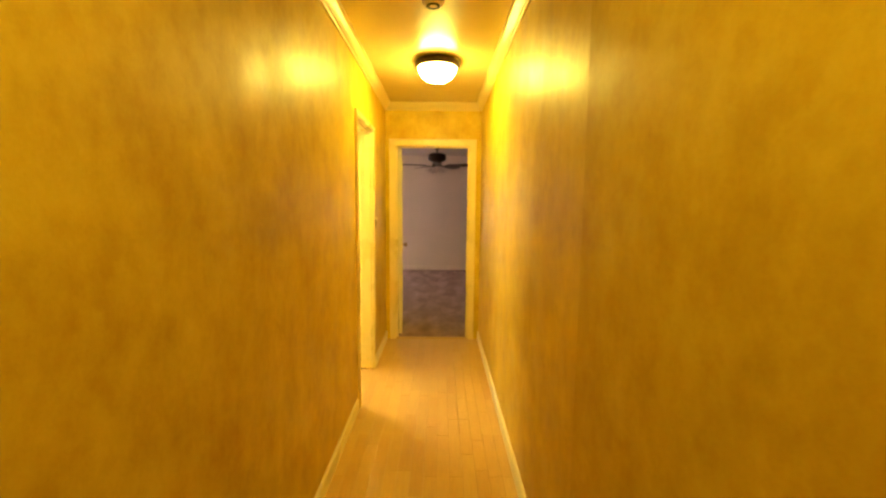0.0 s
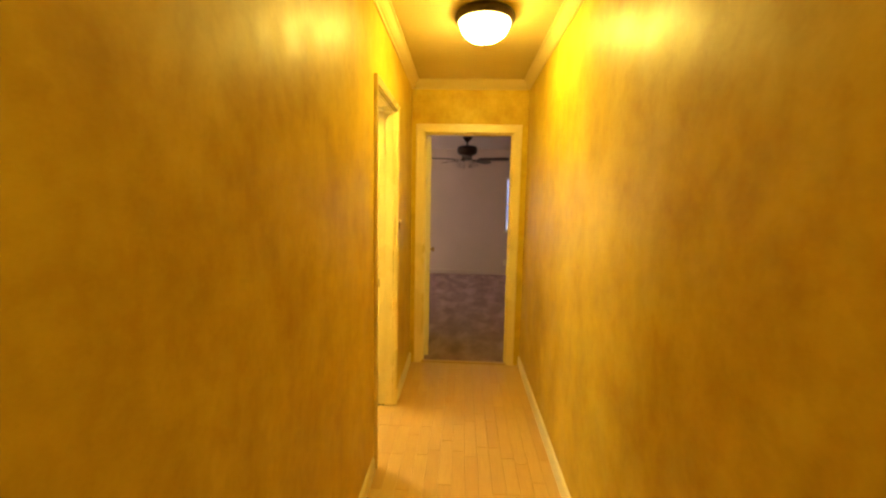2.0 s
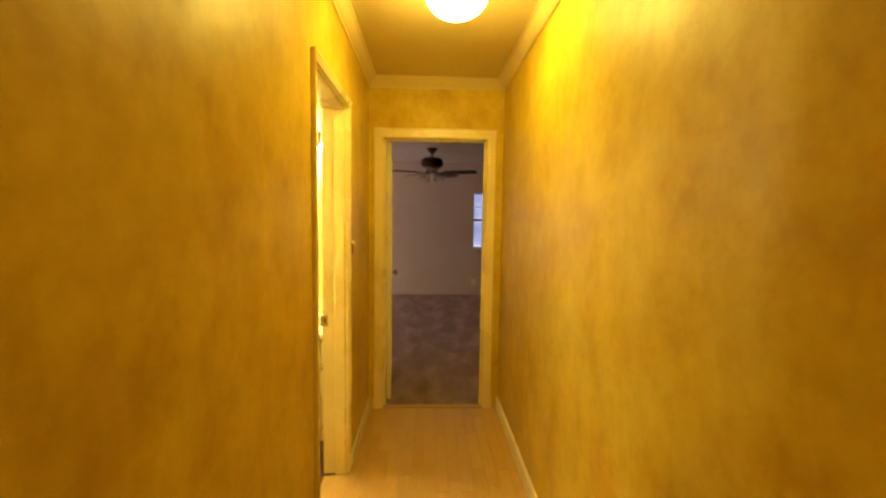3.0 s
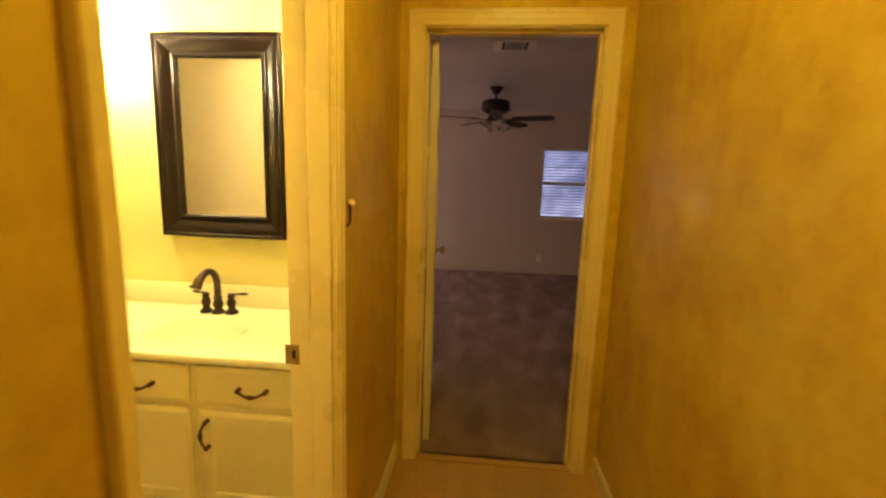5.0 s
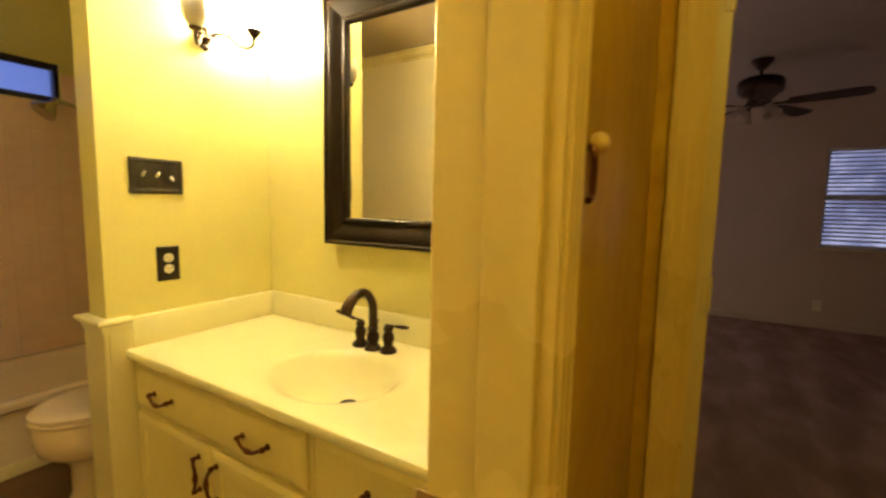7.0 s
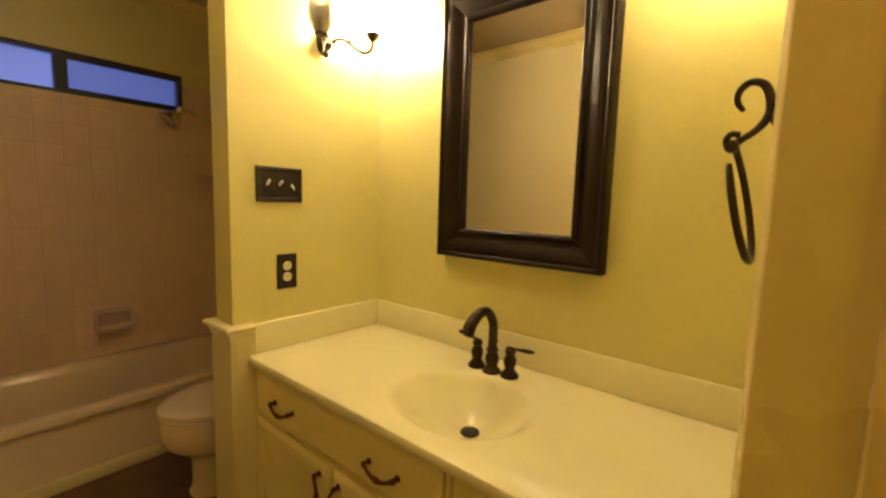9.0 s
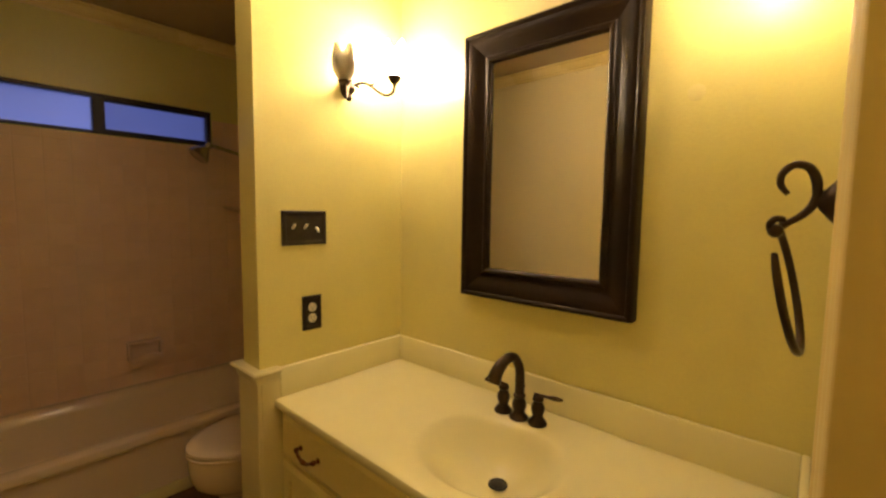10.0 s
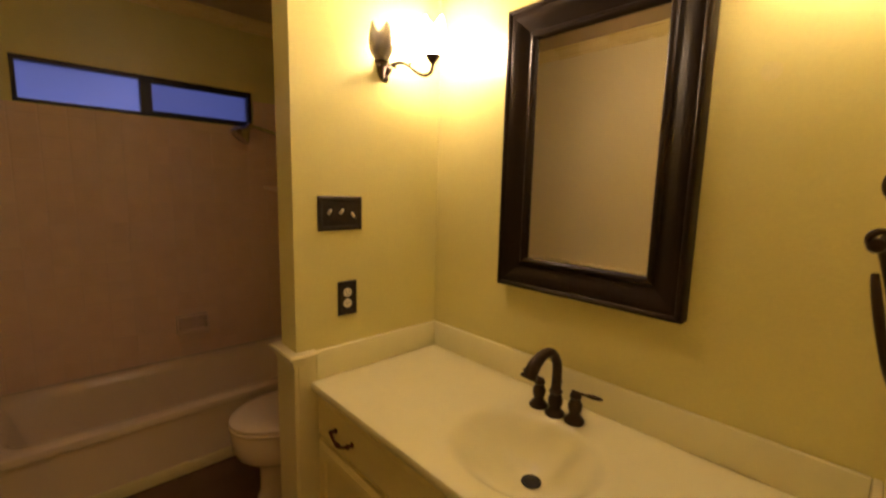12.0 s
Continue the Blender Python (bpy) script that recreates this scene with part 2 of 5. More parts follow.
def tube(points, radius, seg=10, bm=None):
    """A round bar along points; radius is one number or one a point."""
    bm = bm or bmesh.new()
    ps = [Vector(p) for p in points]
    rs = list(radius) if isinstance(radius, (list, tuple)) else [radius] * len(ps)
    if len(rs) != len(ps):
        rs = [float(v) for v in np.interp(np.linspace(0, 1, len(ps)), np.linspace(0, 1, len(rs)), rs)]
    rings, up = [], None
    for i, p in enumerate(ps):
        d = (ps[min(i + 1, len(ps) - 1)] - ps[max(i - 1, 0)]).normalized()
        if up is None:
            up = Vector((0, 0, 1)) if abs(d.z) < 0.9 else Vector((1, 0, 0))
        s = d.cross(up).normalized()
        up = s.cross(d).normalized()
        rings.append([bm.verts.new(p + rs[i] * (math.cos(2 * math.pi * k / seg) * s + math.sin(2 * math.pi * k / seg) * up)) for k in range(seg)])
    for a, b in zip(rings, rings[1:]):
        for k in range(seg):
            bm.faces.new((a[k], a[(k + 1) % seg], b[(k + 1) % seg], b[k]))
    bm.faces.new(rings[0][::-1])
    bm.faces.new(rings[-1])
    return bm


def ball(bm, place, r, seg=14):
    bmesh.ops.create_uvsphere(bm, u_segments=seg, v_segments=seg // 2 + 2, radius=r, matrix=Matrix.Translation(place))
    return bm


def moulding(profile, start, end, out, up=(0, 0, 1), bm=None):
    """Runs a profile of (out, up) pairs from start to end."""
    bm = bm or bmesh.new()
    s, e, o, u = Vector(start), Vector(end), Vector(out), Vector(up)
    a = [bm.verts.new(s + o * p + u * q) for p, q in profile]
    b = [bm.verts.new(e + o * p + u * q) for p, q in profile]
    n = len(profile)
    for i in range(n):
        bm.faces.new((a[i], a[(i + 1) % n], b[(i + 1) % n], b[i]))
    bm.faces.new(a[::-1])
    bm.faces.new(b)
    return bm


def finish(bm, smooth):
    bmesh.ops.recalc_face_normals(bm, faces=bm.faces[:])
    for f in bm.faces:
        f.smooth = smooth
    if smooth:
        for e in bm.edges:
            if len(e.link_faces) == 2 and e.calc_face_angle(0) > radians(38):
                e.smooth = False


def obj(name, bm, material, smooth=True):
    finish(bm, smooth)
    me = bpy.data.meshes.new(name)
    bm.to_mesh(me)
    bm.free()
    me.materials.append(material)
    return new(name, me)


def part(name, bm, material, parent, label="", smooth=True):
    ob = obj(name, bm, material, smooth)
    ob.parent = parent
    if label:
        ob["label"] = label
    return ob


def thing(name, place, label, category, group="", turn=0.0):
    ob = new(name)
    ob.empty_display_size = 0.1
    ob.matrix_world = pose(*place, 0, 0, turn)
    return tagged(ob, label, category, group)


def structure(name, bm, material, label, category, smooth=False):
    return tagged(obj(name, bm, material, smooth), label, category, kind="structure")


# ---- setting: sizes ----
HL, HR = -0.478, 0.505          # hall faces
HE = 4.30                       # hall end wall
TOP = 2.45
BX = -0.615                     # bath face of the hall wall
VY = 4.325                      # vanity wall
WX0, WX1, WY = -2.125, -2.005, 3.69   # wing wall
TX = -3.63                      # window wall of the bath
BY = 2.66                       # near wall of the bath
DY0, DY1, DH = 2.785, 3.48, 2.03       # bath doorway
EX0, EX1 = -0.374, 0.388        # bedroom doorway
RB, RF, RR, RL = 4.42, 8.98, 1.84, -2.6   # bedroom: near, far, right, left


def wall(name, material, label, *boxes):
    bm = bmesh.new()
    for b in boxes:
        box(bm, *b)
    return structure(name, bm, material, label, "wall")


# hall walls
wall("wall_hall_left", M_PLASTER, "golden rubbed plaster wall of the hall", (HL - 0.06, HL, -1.6, DY0, 0, TOP), (HL - 0.06, HL, DY1, HE + 0.12, 0, TOP), (HL - 0.06, HL, DY0, DY1, DH, TOP))
wall("wall_hall_right", M_PLASTER, "golden rubbed plaster wall of the hall", (HR, HR + 0.12, 1.08, HE + 0.12, 0, TOP))
# the turned section's shade is painted in with the darker plaster copy
near = wall("wall_hall_right_near", M_PLASTER_SHADED, "golden rubbed plaster wall beside the seam, shade put into its colour", (HR - 0.012, HR + 0.12, -1.6, 1.08, 0, TOP))
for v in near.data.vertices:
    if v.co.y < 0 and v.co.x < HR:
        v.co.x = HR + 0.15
wall("wall_hall_end", M_PLASTER_LIT, "golden plaster wall round the bedroom doorway", (HL, EX0, HE, HE + 0.06, 0, TOP), (EX1, HR, HE, HE + 0.06, 0, TOP), (EX0, EX1, HE, HE + 0.06, DH, TOP))
wall("wall_hall_behind", M_PLASTER, "golden plaster wall at the start of the hall", (HL - 0.06, HR + 0.12, -1.72, -1.6, 0, TOP))
bm = bmesh.new(); box(bm, HL - 0.06, HR + 0.12, -1.72, HE + 0.06, TOP, TOP + 0.1)
structure("ceiling_hall", bm, M_CEIL, "satin yellow painted hall ceiling", "ceiling")

# bath walls
wall("wall_bath_hall_side", M_BATHWALL, "pale yellow painted bathroom wall", (BX, HL - 0.06, BY - 0.1, DY0, 0, TOP), (BX, HL - 0.06, DY1, VY, 0, TOP), (BX, HL - 0.06, DY0, DY1, DH, TOP))
wall("wall_bath_vanity", M_BATHWALL, "pale yellow painted wall behind the vanity", (TX - 0.12, HL - 0.06, VY, VY + 0.1, 0, TOP))
wall("wall_bath_wing", M_BATHWALL, "pale yellow painted wing wall beside the vanity", (WX0, WX1, WY, VY, 0, TOP))
wall("wall_bath_near", M_BEIGE, "warm beige painted bathroom wall", (TX - 0.12, BX, BY - 0.1, BY, 0, TOP))
wall("wall_bath_alcove", M_BATHWALL, "pale yellow painted end wall of the tub alcove", (TX, -2.90, BY, 2.79, 0, TOP))
WIN = (3.020, 4.137, 1.786, 2.008)   # bath window: y, y, z, z
wall("wall_bath_window", M_BATHWALL, "yellow painted outer wall above the tub", (TX - 0.12, TX, BY, VY, 0, WIN[2]), (TX - 0.12, TX, BY, VY, WIN[3], TOP), (TX - 0.12, TX, BY, WIN[0], WIN[2], WIN[3]), (TX - 0.12, TX, WIN[1], VY, WIN[2], WIN[3]))
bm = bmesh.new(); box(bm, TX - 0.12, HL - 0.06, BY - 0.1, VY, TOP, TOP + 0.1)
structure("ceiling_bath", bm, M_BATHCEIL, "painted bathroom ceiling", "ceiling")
bm = bmesh.new(); box(bm, TX - 0.12, BX + 0.0035, BY - 0.1, VY + 0.1, -0.1, 0)
structure("floor_bath", bm, M_BATHFLOOR, "dark reddish-brown bathroom floor", "floor")

# bedroom walls
BW1 = (0.80, 1.64, 0.875, 1.925)
BW2 = (-1.76, -0.92, 0.875, 1.925)
wall("wall_bedroom_near", M_BEDWALL, "beige painted bedroom wall", (RL, EX0, HE + 0.06, RB, 0, TOP), (EX1, RR, HE + 0.06, RB, 0, TOP), (EX0, EX1, HE + 0.06, RB, DH, TOP))
wall("wall_bedroom_right", M_BEDWALL, "beige painted bedroom wall", (RR, RR + 0.12, HE + 0.06, RF + 0.12, 0, TOP))
wall("wall_bedroom_left", M_BEDWALL, "beige painted bedroom wall", (RL - 0.12, RL, HE + 0.06, RF + 0.12, 0, TOP))


def pierced_wall(name, material, label, xs, zs, y0, y1, holes):
    """One slab between y0 and y1, cut at xs and zs, with the cells in holes left open."""
    bm = bmesh.new()
    vs = {(i, k, y): bm.verts.new((x, y, z)) for i, x in enumerate(xs) for k, z in enumerate(zs) for y in (y0, y1)}
    solid = {(i, k) for i in range(len(xs) - 1) for k in range(len(zs) - 1)} - set(holes)
    for i, k in solid:
        for y in (y0, y1):
            bm.faces.new([vs[i, k, y], vs[i + 1, k, y], vs[i + 1, k + 1, y], vs[i, k + 1, y]])
        for (di, dk), (p, q) in {(-1, 0): ((i, k), (i, k + 1)), (1, 0): ((i + 1, k), (i + 1, k + 1)), (0, -1): ((i, k), (i + 1, k)), (0, 1): ((i, k + 1), (i + 1, k + 1))}.items():
            if (i + di, k + dk) not in solid:
                bm.faces.new([vs[p + (y0,)], vs[q + (y0,)], vs[q + (y1,)], vs[p + (y1,)]])
    return structure(name, bm, material, label, "wall")


pierced_wall("wall_bedroom_far", M_BEDWALL, "beige painted bedroom wall with two windows", (RL, BW2[0], BW2[1], BW1[0], BW1[1], RR), (0, BW1[2], BW1[3], TOP), RF, RF + 0.12, ((1, 1), (3, 1)))
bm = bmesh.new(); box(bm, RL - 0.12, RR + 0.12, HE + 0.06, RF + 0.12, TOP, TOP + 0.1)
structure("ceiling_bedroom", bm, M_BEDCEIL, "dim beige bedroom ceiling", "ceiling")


def carpet():
    bm = bmesh.new()
    nx, ny = 60, 70
    x0, x1, y0, y1 = RL - 0.1, RR + 0.1, HE + 0.05, RF + 0.1
    vs = [[bm.verts.new((x0 + (x1 - x0) * i / nx, y0 + (y1 - y0) * j / ny, 0.006 + 0.004 * noise.noise((i * 0.22, j * 0.17, 0)))) for i in range(nx + 1)] for j in range(ny + 1)]
    for j in range(ny):
        for i in range(nx):
            bm.faces.new((vs[j][i], vs[j][i + 1], vs[j + 1][i + 1], vs[j + 1][i]))
    box(bm, x0, x1, y0, y1, -0.1, -0.02)
    return structure("floor_bedroom", bm, M_CARPET, "taupe bedroom carpet with vacuum marks", "carpet")


carpet()

# ground outside
bm = bmesh.new(); box(bm, -400, 400, -400, 400, -0.6, -0.5)
structure("ground", bm, surface("dull_lawn", (0.045, 0.06, 0.03), (0.08, 0.09, 0.05), 0.95, broad=0.4, fine=8), "dull green lawn outside the windows", "ground")

# ---- trim ----
CROWN = [(0, 0), (0, -0.070), (0.010, -0.070), (0.013, -0.058), (0.022, -0.052), (0.034, -0.038), (0.046, -0.018), (0.052, -0.012), (0.060, -0.010), (0.060, 0)]
BASE = [(0, 0), (0.012, 0), (0.012, 0.070), (0.009, 0.080), (0.004, 0.088), (0, 0.09)]
CASE = [(0, 0), (0.008, 0), (0.011, 0.004), (0.011, 0.018), (0.015, 0.024), (0.015, 0.044), (0.019, 0.048), (0.019, 0.060), (0.016, 0.065), (0, 0.065)]


def crowns(name, label, runs, material=None):
    bm = bmesh.new()
    for s, e, o in runs:
        moulding(CROWN, (*s, TOP), (*e, TOP), (*o, 0), bm=bm)
    return structure(name, bm, material or M_TRIM, label, "crown moulding")


crowns("trim_crown_hall", "yellow painted crown moulding along the hall ceiling", [((HL, -1.6), (HL, HE), (1, 0)), ((HR, -1.6), (HR, HE), (-1, 0)), ((HL, HE), (HR, HE), (0, -1))],
       surface("crown_glaze_paint", (0.66, 0.52, 0.22), (0.72, 0.58, 0.27), 0.36, broad=2, fine=50, bumpy=0.05, fine_mix=0.12))
crowns("trim_crown_bath", "cream crown moulding in the bathroom", [((TX, 2.79), (TX, VY), (1, 0)), ((BX, DY1 - 1), (BX, VY), (-1, 0)), ((TX, VY), (WX0, VY), (0, -1)), ((WX1, VY), (BX, VY), (0, -1)), ((WX1, WY), (WX1, VY), (1, 0)), ((-2.9, BY), (BX, BY), (0, 1))], M_GLAZE)


def baseboard(name, s, e, o, z=0.0, paint=None):
    bm = moulding(BASE, (*s, z), (*e, z), (*o, 0))
    return structure(name, bm, paint or M_TRIM, "painted baseboard with a rounded top", "baseboard")


baseboard("baseboard_hall_left", (HL, -1.6), (HL, DY0 - 0.066), (1, 0))
baseboard("baseboard_hall_left_end", (HL, DY1 + 0.066), (HL, HE), (1, 0))
baseboard("baseboard_hall_right", (HR, 1.08), (HR, HE), (-1, 0))
baseboard("baseboard_hall_right_near", (HR + 0.15, -1.6), (HR - 0.012, 1.08), (-1, 0))
baseboard("baseboard_bedroom_far", (RL, RF), (RR, RF), (0, -1), 0.004, M_BEDWALL)
baseboard("baseboard_bedroom_right", (RR, RB), (RR, RF), (-1, 0), 0.004, M_BEDWALL)
baseboard("baseboard_bath_near", (-2.9, BY), (BX, BY), (0, 1))


def casing(parent, plane, axis, out, lo, hi, height, far=None, near=None):
    """Door casing in three mitred lengths round an opening from lo to hi."""
    for name, spans in (("side_casing", ((lo, -1), (hi, 1))),):
        for edge, side in spans:
            bm = bmesh.new()
            if axis == "x":
                moulding(CASE, (edge, plane, 0), (edge, plane, height), (0, out, 0), (side, 0, 0), bm)
            else:
                moulding((far if side > 0 else near) or CASE, (plane, edge, 0), (plane, edge, height), (out, 0, 0), (0, side, 0), bm)
            tops = [v for v in bm.verts if v.co.z > height - 0.001]
            for v in tops:
                v.co.z += abs((v.co.x if axis == "x" else v.co.y) - edge)
            part(name, bm, M_GLAZE, parent, smooth=False)
    bm = bmesh.new()
    if axis == "x":
        moulding(CASE, (lo, plane, height), (hi, plane, height), (0, out, 0), (0, 0, 1), bm)
    else:
        moulding(near or CASE, (plane, lo, height), (plane, hi, height), (out, 0, 0), (0, 0, 1), bm)
    for v in bm.verts:
        c = v.co.x if axis == "x" else v.co.y
        d = v.co.z - height
        c = c - d if abs(c - lo) < 1e-4 else c + d
        if axis == "x":
            v.co.x = c
        else:
            v.co.y = c
    part("head_casing", bm, M_GLAZE, parent, smooth=False)


def jambs(parent, axis, a, b, lo, hi, height, stop):
    """Lining boards of a doorway through a wall from a to b, with door stops."""
    t = 0.006
    for edge, side in ((lo, 1), (hi, -1)):
        e0, e1 = sorted((edge, edge + side * t))
        s0, s1 = sorted((edge + side * t, edge + side * (t + 0.012)))
        if axis == "x":
            part("jamb", rbox(e0, e1, a, b, 0, height, 0.0015, 1), M_GLAZE, parent, smooth=False)
            part("door_stop", rbox(s0, s1, *stop, 0, height - t, 0.002, 1), M_GLAZE, parent, smooth=False)
        else:
            part("jamb", rbox(a, b, e0, e1, 0, height, 0.0015, 1), M_GLAZE, parent, smooth=False)
            part("door_stop", rbox(*stop, s0, s1, 0, height - t, 0.002, 1), M_GLAZE, parent, smooth=False)
    if axis == "x":
        part("head_jamb", rbox(lo + t, hi - t, a, b, height - t, height, 0.0015, 1), M_GLAZE, parent, smooth=False)
        part("head_stop", rbox(lo + t, hi - t, *stop, height - t - 0.012, height - t, 0.002, 1), M_GLAZE, parent, smooth=False)
    else:
        part("head_jamb", rbox(a, b, lo + t, hi - t, height - t, height, 0.0015, 1), M_GLAZE, parent, smooth=False)
        part("head_stop", rbox(*stop, lo + t, hi - t, height - t - 0.012, height - t, 0.002, 1), M_GLAZE, parent, smooth=False)


d1 = tagged(new("door_frame_1"), "cream painted door frame of the bathroom doorway", "door frame", kind="structure")
casing(d1, HL, "y", 1, DY0, DY1, DH, [(d * 0.55, w * 0.45) for d, w in CASE], [(d, w * 0.5) for d, w in CASE])
casing(d1, BX, "y", -0.5, DY0, DY1, DH)
jambs(d1, "y", BX - 0.004, HL, DY0, DY1, DH, (-0.553, -0.494))
strike = part("strike_plate", rbox(-0.632, -0.591, DY1 - 0.009, DY1 - 0.006, 0.850, 0.908, 0.001, 1), M_BRASS, d1, "worn brass strike plate")
part("strike_hole", rbox(-0.611, -0.601, DY1 - 0.0105, DY1 - 0.009, 0.868, 0.892, 0.0005, 1), M_SLOT, strike)
d2 = tagged(new("door_frame_2"), "cream painted door frame of the bedroom doorway", "door frame", kind="structure")
casing(d2, HE, "x", -1, EX0, EX1, DH)
jambs(d2, "x", HE, RB, EX0, EX1, DH, (4.335, 4.375))
part("threshold", rbox(EX0, EX1, HE - 0.012, HE + 0.03, 0.0, 0.012, 0.004), M_PLANK, d2, "pale wooden threshold strip", smooth=False)


# ---- bedroom door, standing open ----
def bedroom_door():
    w, t, h = 0.745, 0.035, 2.005
    ob = thing("door", (EX0 + 0.018, RB + 0.010, 0.012), "cream painted panel door standing open into the bedroom", "door", turn=95.5)
    leaf = part("leaf", rbox(0, w, -t, 0, 0, h, 0.002, 1), M_TRIM, ob, smooth=False)
    for x0, x1 in ((0.11, 0.335), (0.41, 0.635)):
        for z0, z1 in ((0.20, 0.78), (0.93, 1.52), (1.64, 1.88)):
            for y in (-t - 0.003, 0.0):
                bm = bmesh.new()
                box(bm, x0, x1, y, y + 0.003, z0, z1)
                box(bm, x0 + 0.02, x1 - 0.02, y - 0.002, y + 0.005, z0 + 0.02, z1 - 0.02)
                part("door_panel", bm, M_TRIM, leaf, smooth=False)
    for z in (0.20, 1.0, 1.78):
        bm = rbox(-0.008, 0.010, -t - 0.0015, -t + 0.02, z - 0.045, z + 0.045, 0.001, 1)
        lathe([(0, z - 0.047), (0.0055, z - 0.047), (0.0055, z + 0.047), (0, z + 0.047)], 10, bm, Matrix.Translation((-0.006, -t + 0.002, 0)))
        part("hinge", bm, M_TRIM, ob)
    for s in (-1, 1):
        y = -t if s < 0 else 0
        m = Matrix.Translation((w - 0.065, y, 0.92)) @ Matrix.Rotation(radians(90 if s < 0 else -90), 4, "X")
        bm = lathe([(0, 0), (0.032, 0), (0.032, 0.004), (0.026, 0.009), (0.011, 0.012), (0.010, 0.030), (0.020, 0.036), (0.027, 0.046), (0.027, 0.056), (0.020, 0.064), (0, 0.067)], 20, None, m)
        part("door_knob", bm, M_BRASS, ob, "aged brass door knob")


bedroom_door()


# ---- hall lamp ----
LX, LY = 0.063, 3.020


def ceiling_lamp(x, y, dome, label):
    ob = thing("ceiling_light", (x, y, TOP), label, "ceiling lamp", "flush ceiling lamps")
    part("rim", lathe([(0.08, 0), (0.150, 0), (0.158, -0.010), (0.162, -0.026), (0.158, -0.040), (0.150, -0.050), (0.140, -0.052), (0.134, -0.046), (0.130, -0.030), (0.08, -0.02)], 48), M_BRONZE, ob, "dark bronze rim")
    part("dome", lathe([(0.136, -0.044), (0.134, -0.062), (0.125, -0.088), (0.107, -0.113), (0.080, -0.132), (0.046, -0.142), (0.012, -0.146), (0, -0.146)], 48), dome, ob, "glowing frosted glass dome")
    part("finial", lathe([(0, -0.144), (0.008, -0.146), (0.009, -0.153), (0.004, -0.159), (0, -0.163)], 14), M_BRONZE, ob)
    return ob


ceiling_lamp(LX, LY, M_DOME, "lit flush ceiling lamp with frosted dome and bronze rim")
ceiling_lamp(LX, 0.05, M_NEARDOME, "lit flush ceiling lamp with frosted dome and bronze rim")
# added fill lamp, kept out of view and mirror, brightens tub and walls
ceiling_lamp(-1.75, 3.62, M_BATHFILL, "added unseen ceiling lamp that fills the bathroom with light")

smoke = thing("smoke_detector", (0.05, 2.11, TOP), "small round smoke detector on the hall ceiling", "smoke detector")
part("body", lathe([(0, 0), (0.056, 0), (0.056, -0.012), (0.050, -0.024), (0.030, -0.030), (0, -0.031)], 30), M_VENT, smoke)
part("grille", lathe([(0.034, -0.029), (0.036, -0.0325), (0.022, -0.034), (0.020, -0.031)], 24), M_SLOT, smoke)


# ---- hall wall: hook beside the bath doorway ----
hk = thing("wall_hook", (HL, 3.560, 1.306), "small pale knob hook with a hanging wire on the plaster wall", "hook")
part("base", lathe([(0, 0), (0.008, 0), (0.008, 0.004), (0.005, 0.010), (0, 0.012)], 16, None, Matrix.Rotation(radians(90), 4, "Y")), M_BRASS, hk)
part("knob", ball(bmesh.new(), (0.012, 0, 0), 0.0115), M_GLAZE, hk, "ivory knob")
part("wire", tube(spline([(0.004, -0.004, 0.0), (0.010, -0.010, -0.014), (0.010, -0.010, -0.040), (0.010, -0.014, -0.056), (0.011, -0.034, -0.061)], 5), 0.0038, 8), M_PULL, hk, "reddish-brown wire hook")


# ---- bath: vanity ----
CT = 0.73        # countertop height
CF = 3.735       # counter's front edge
SINK = (-1.27, 3.985)


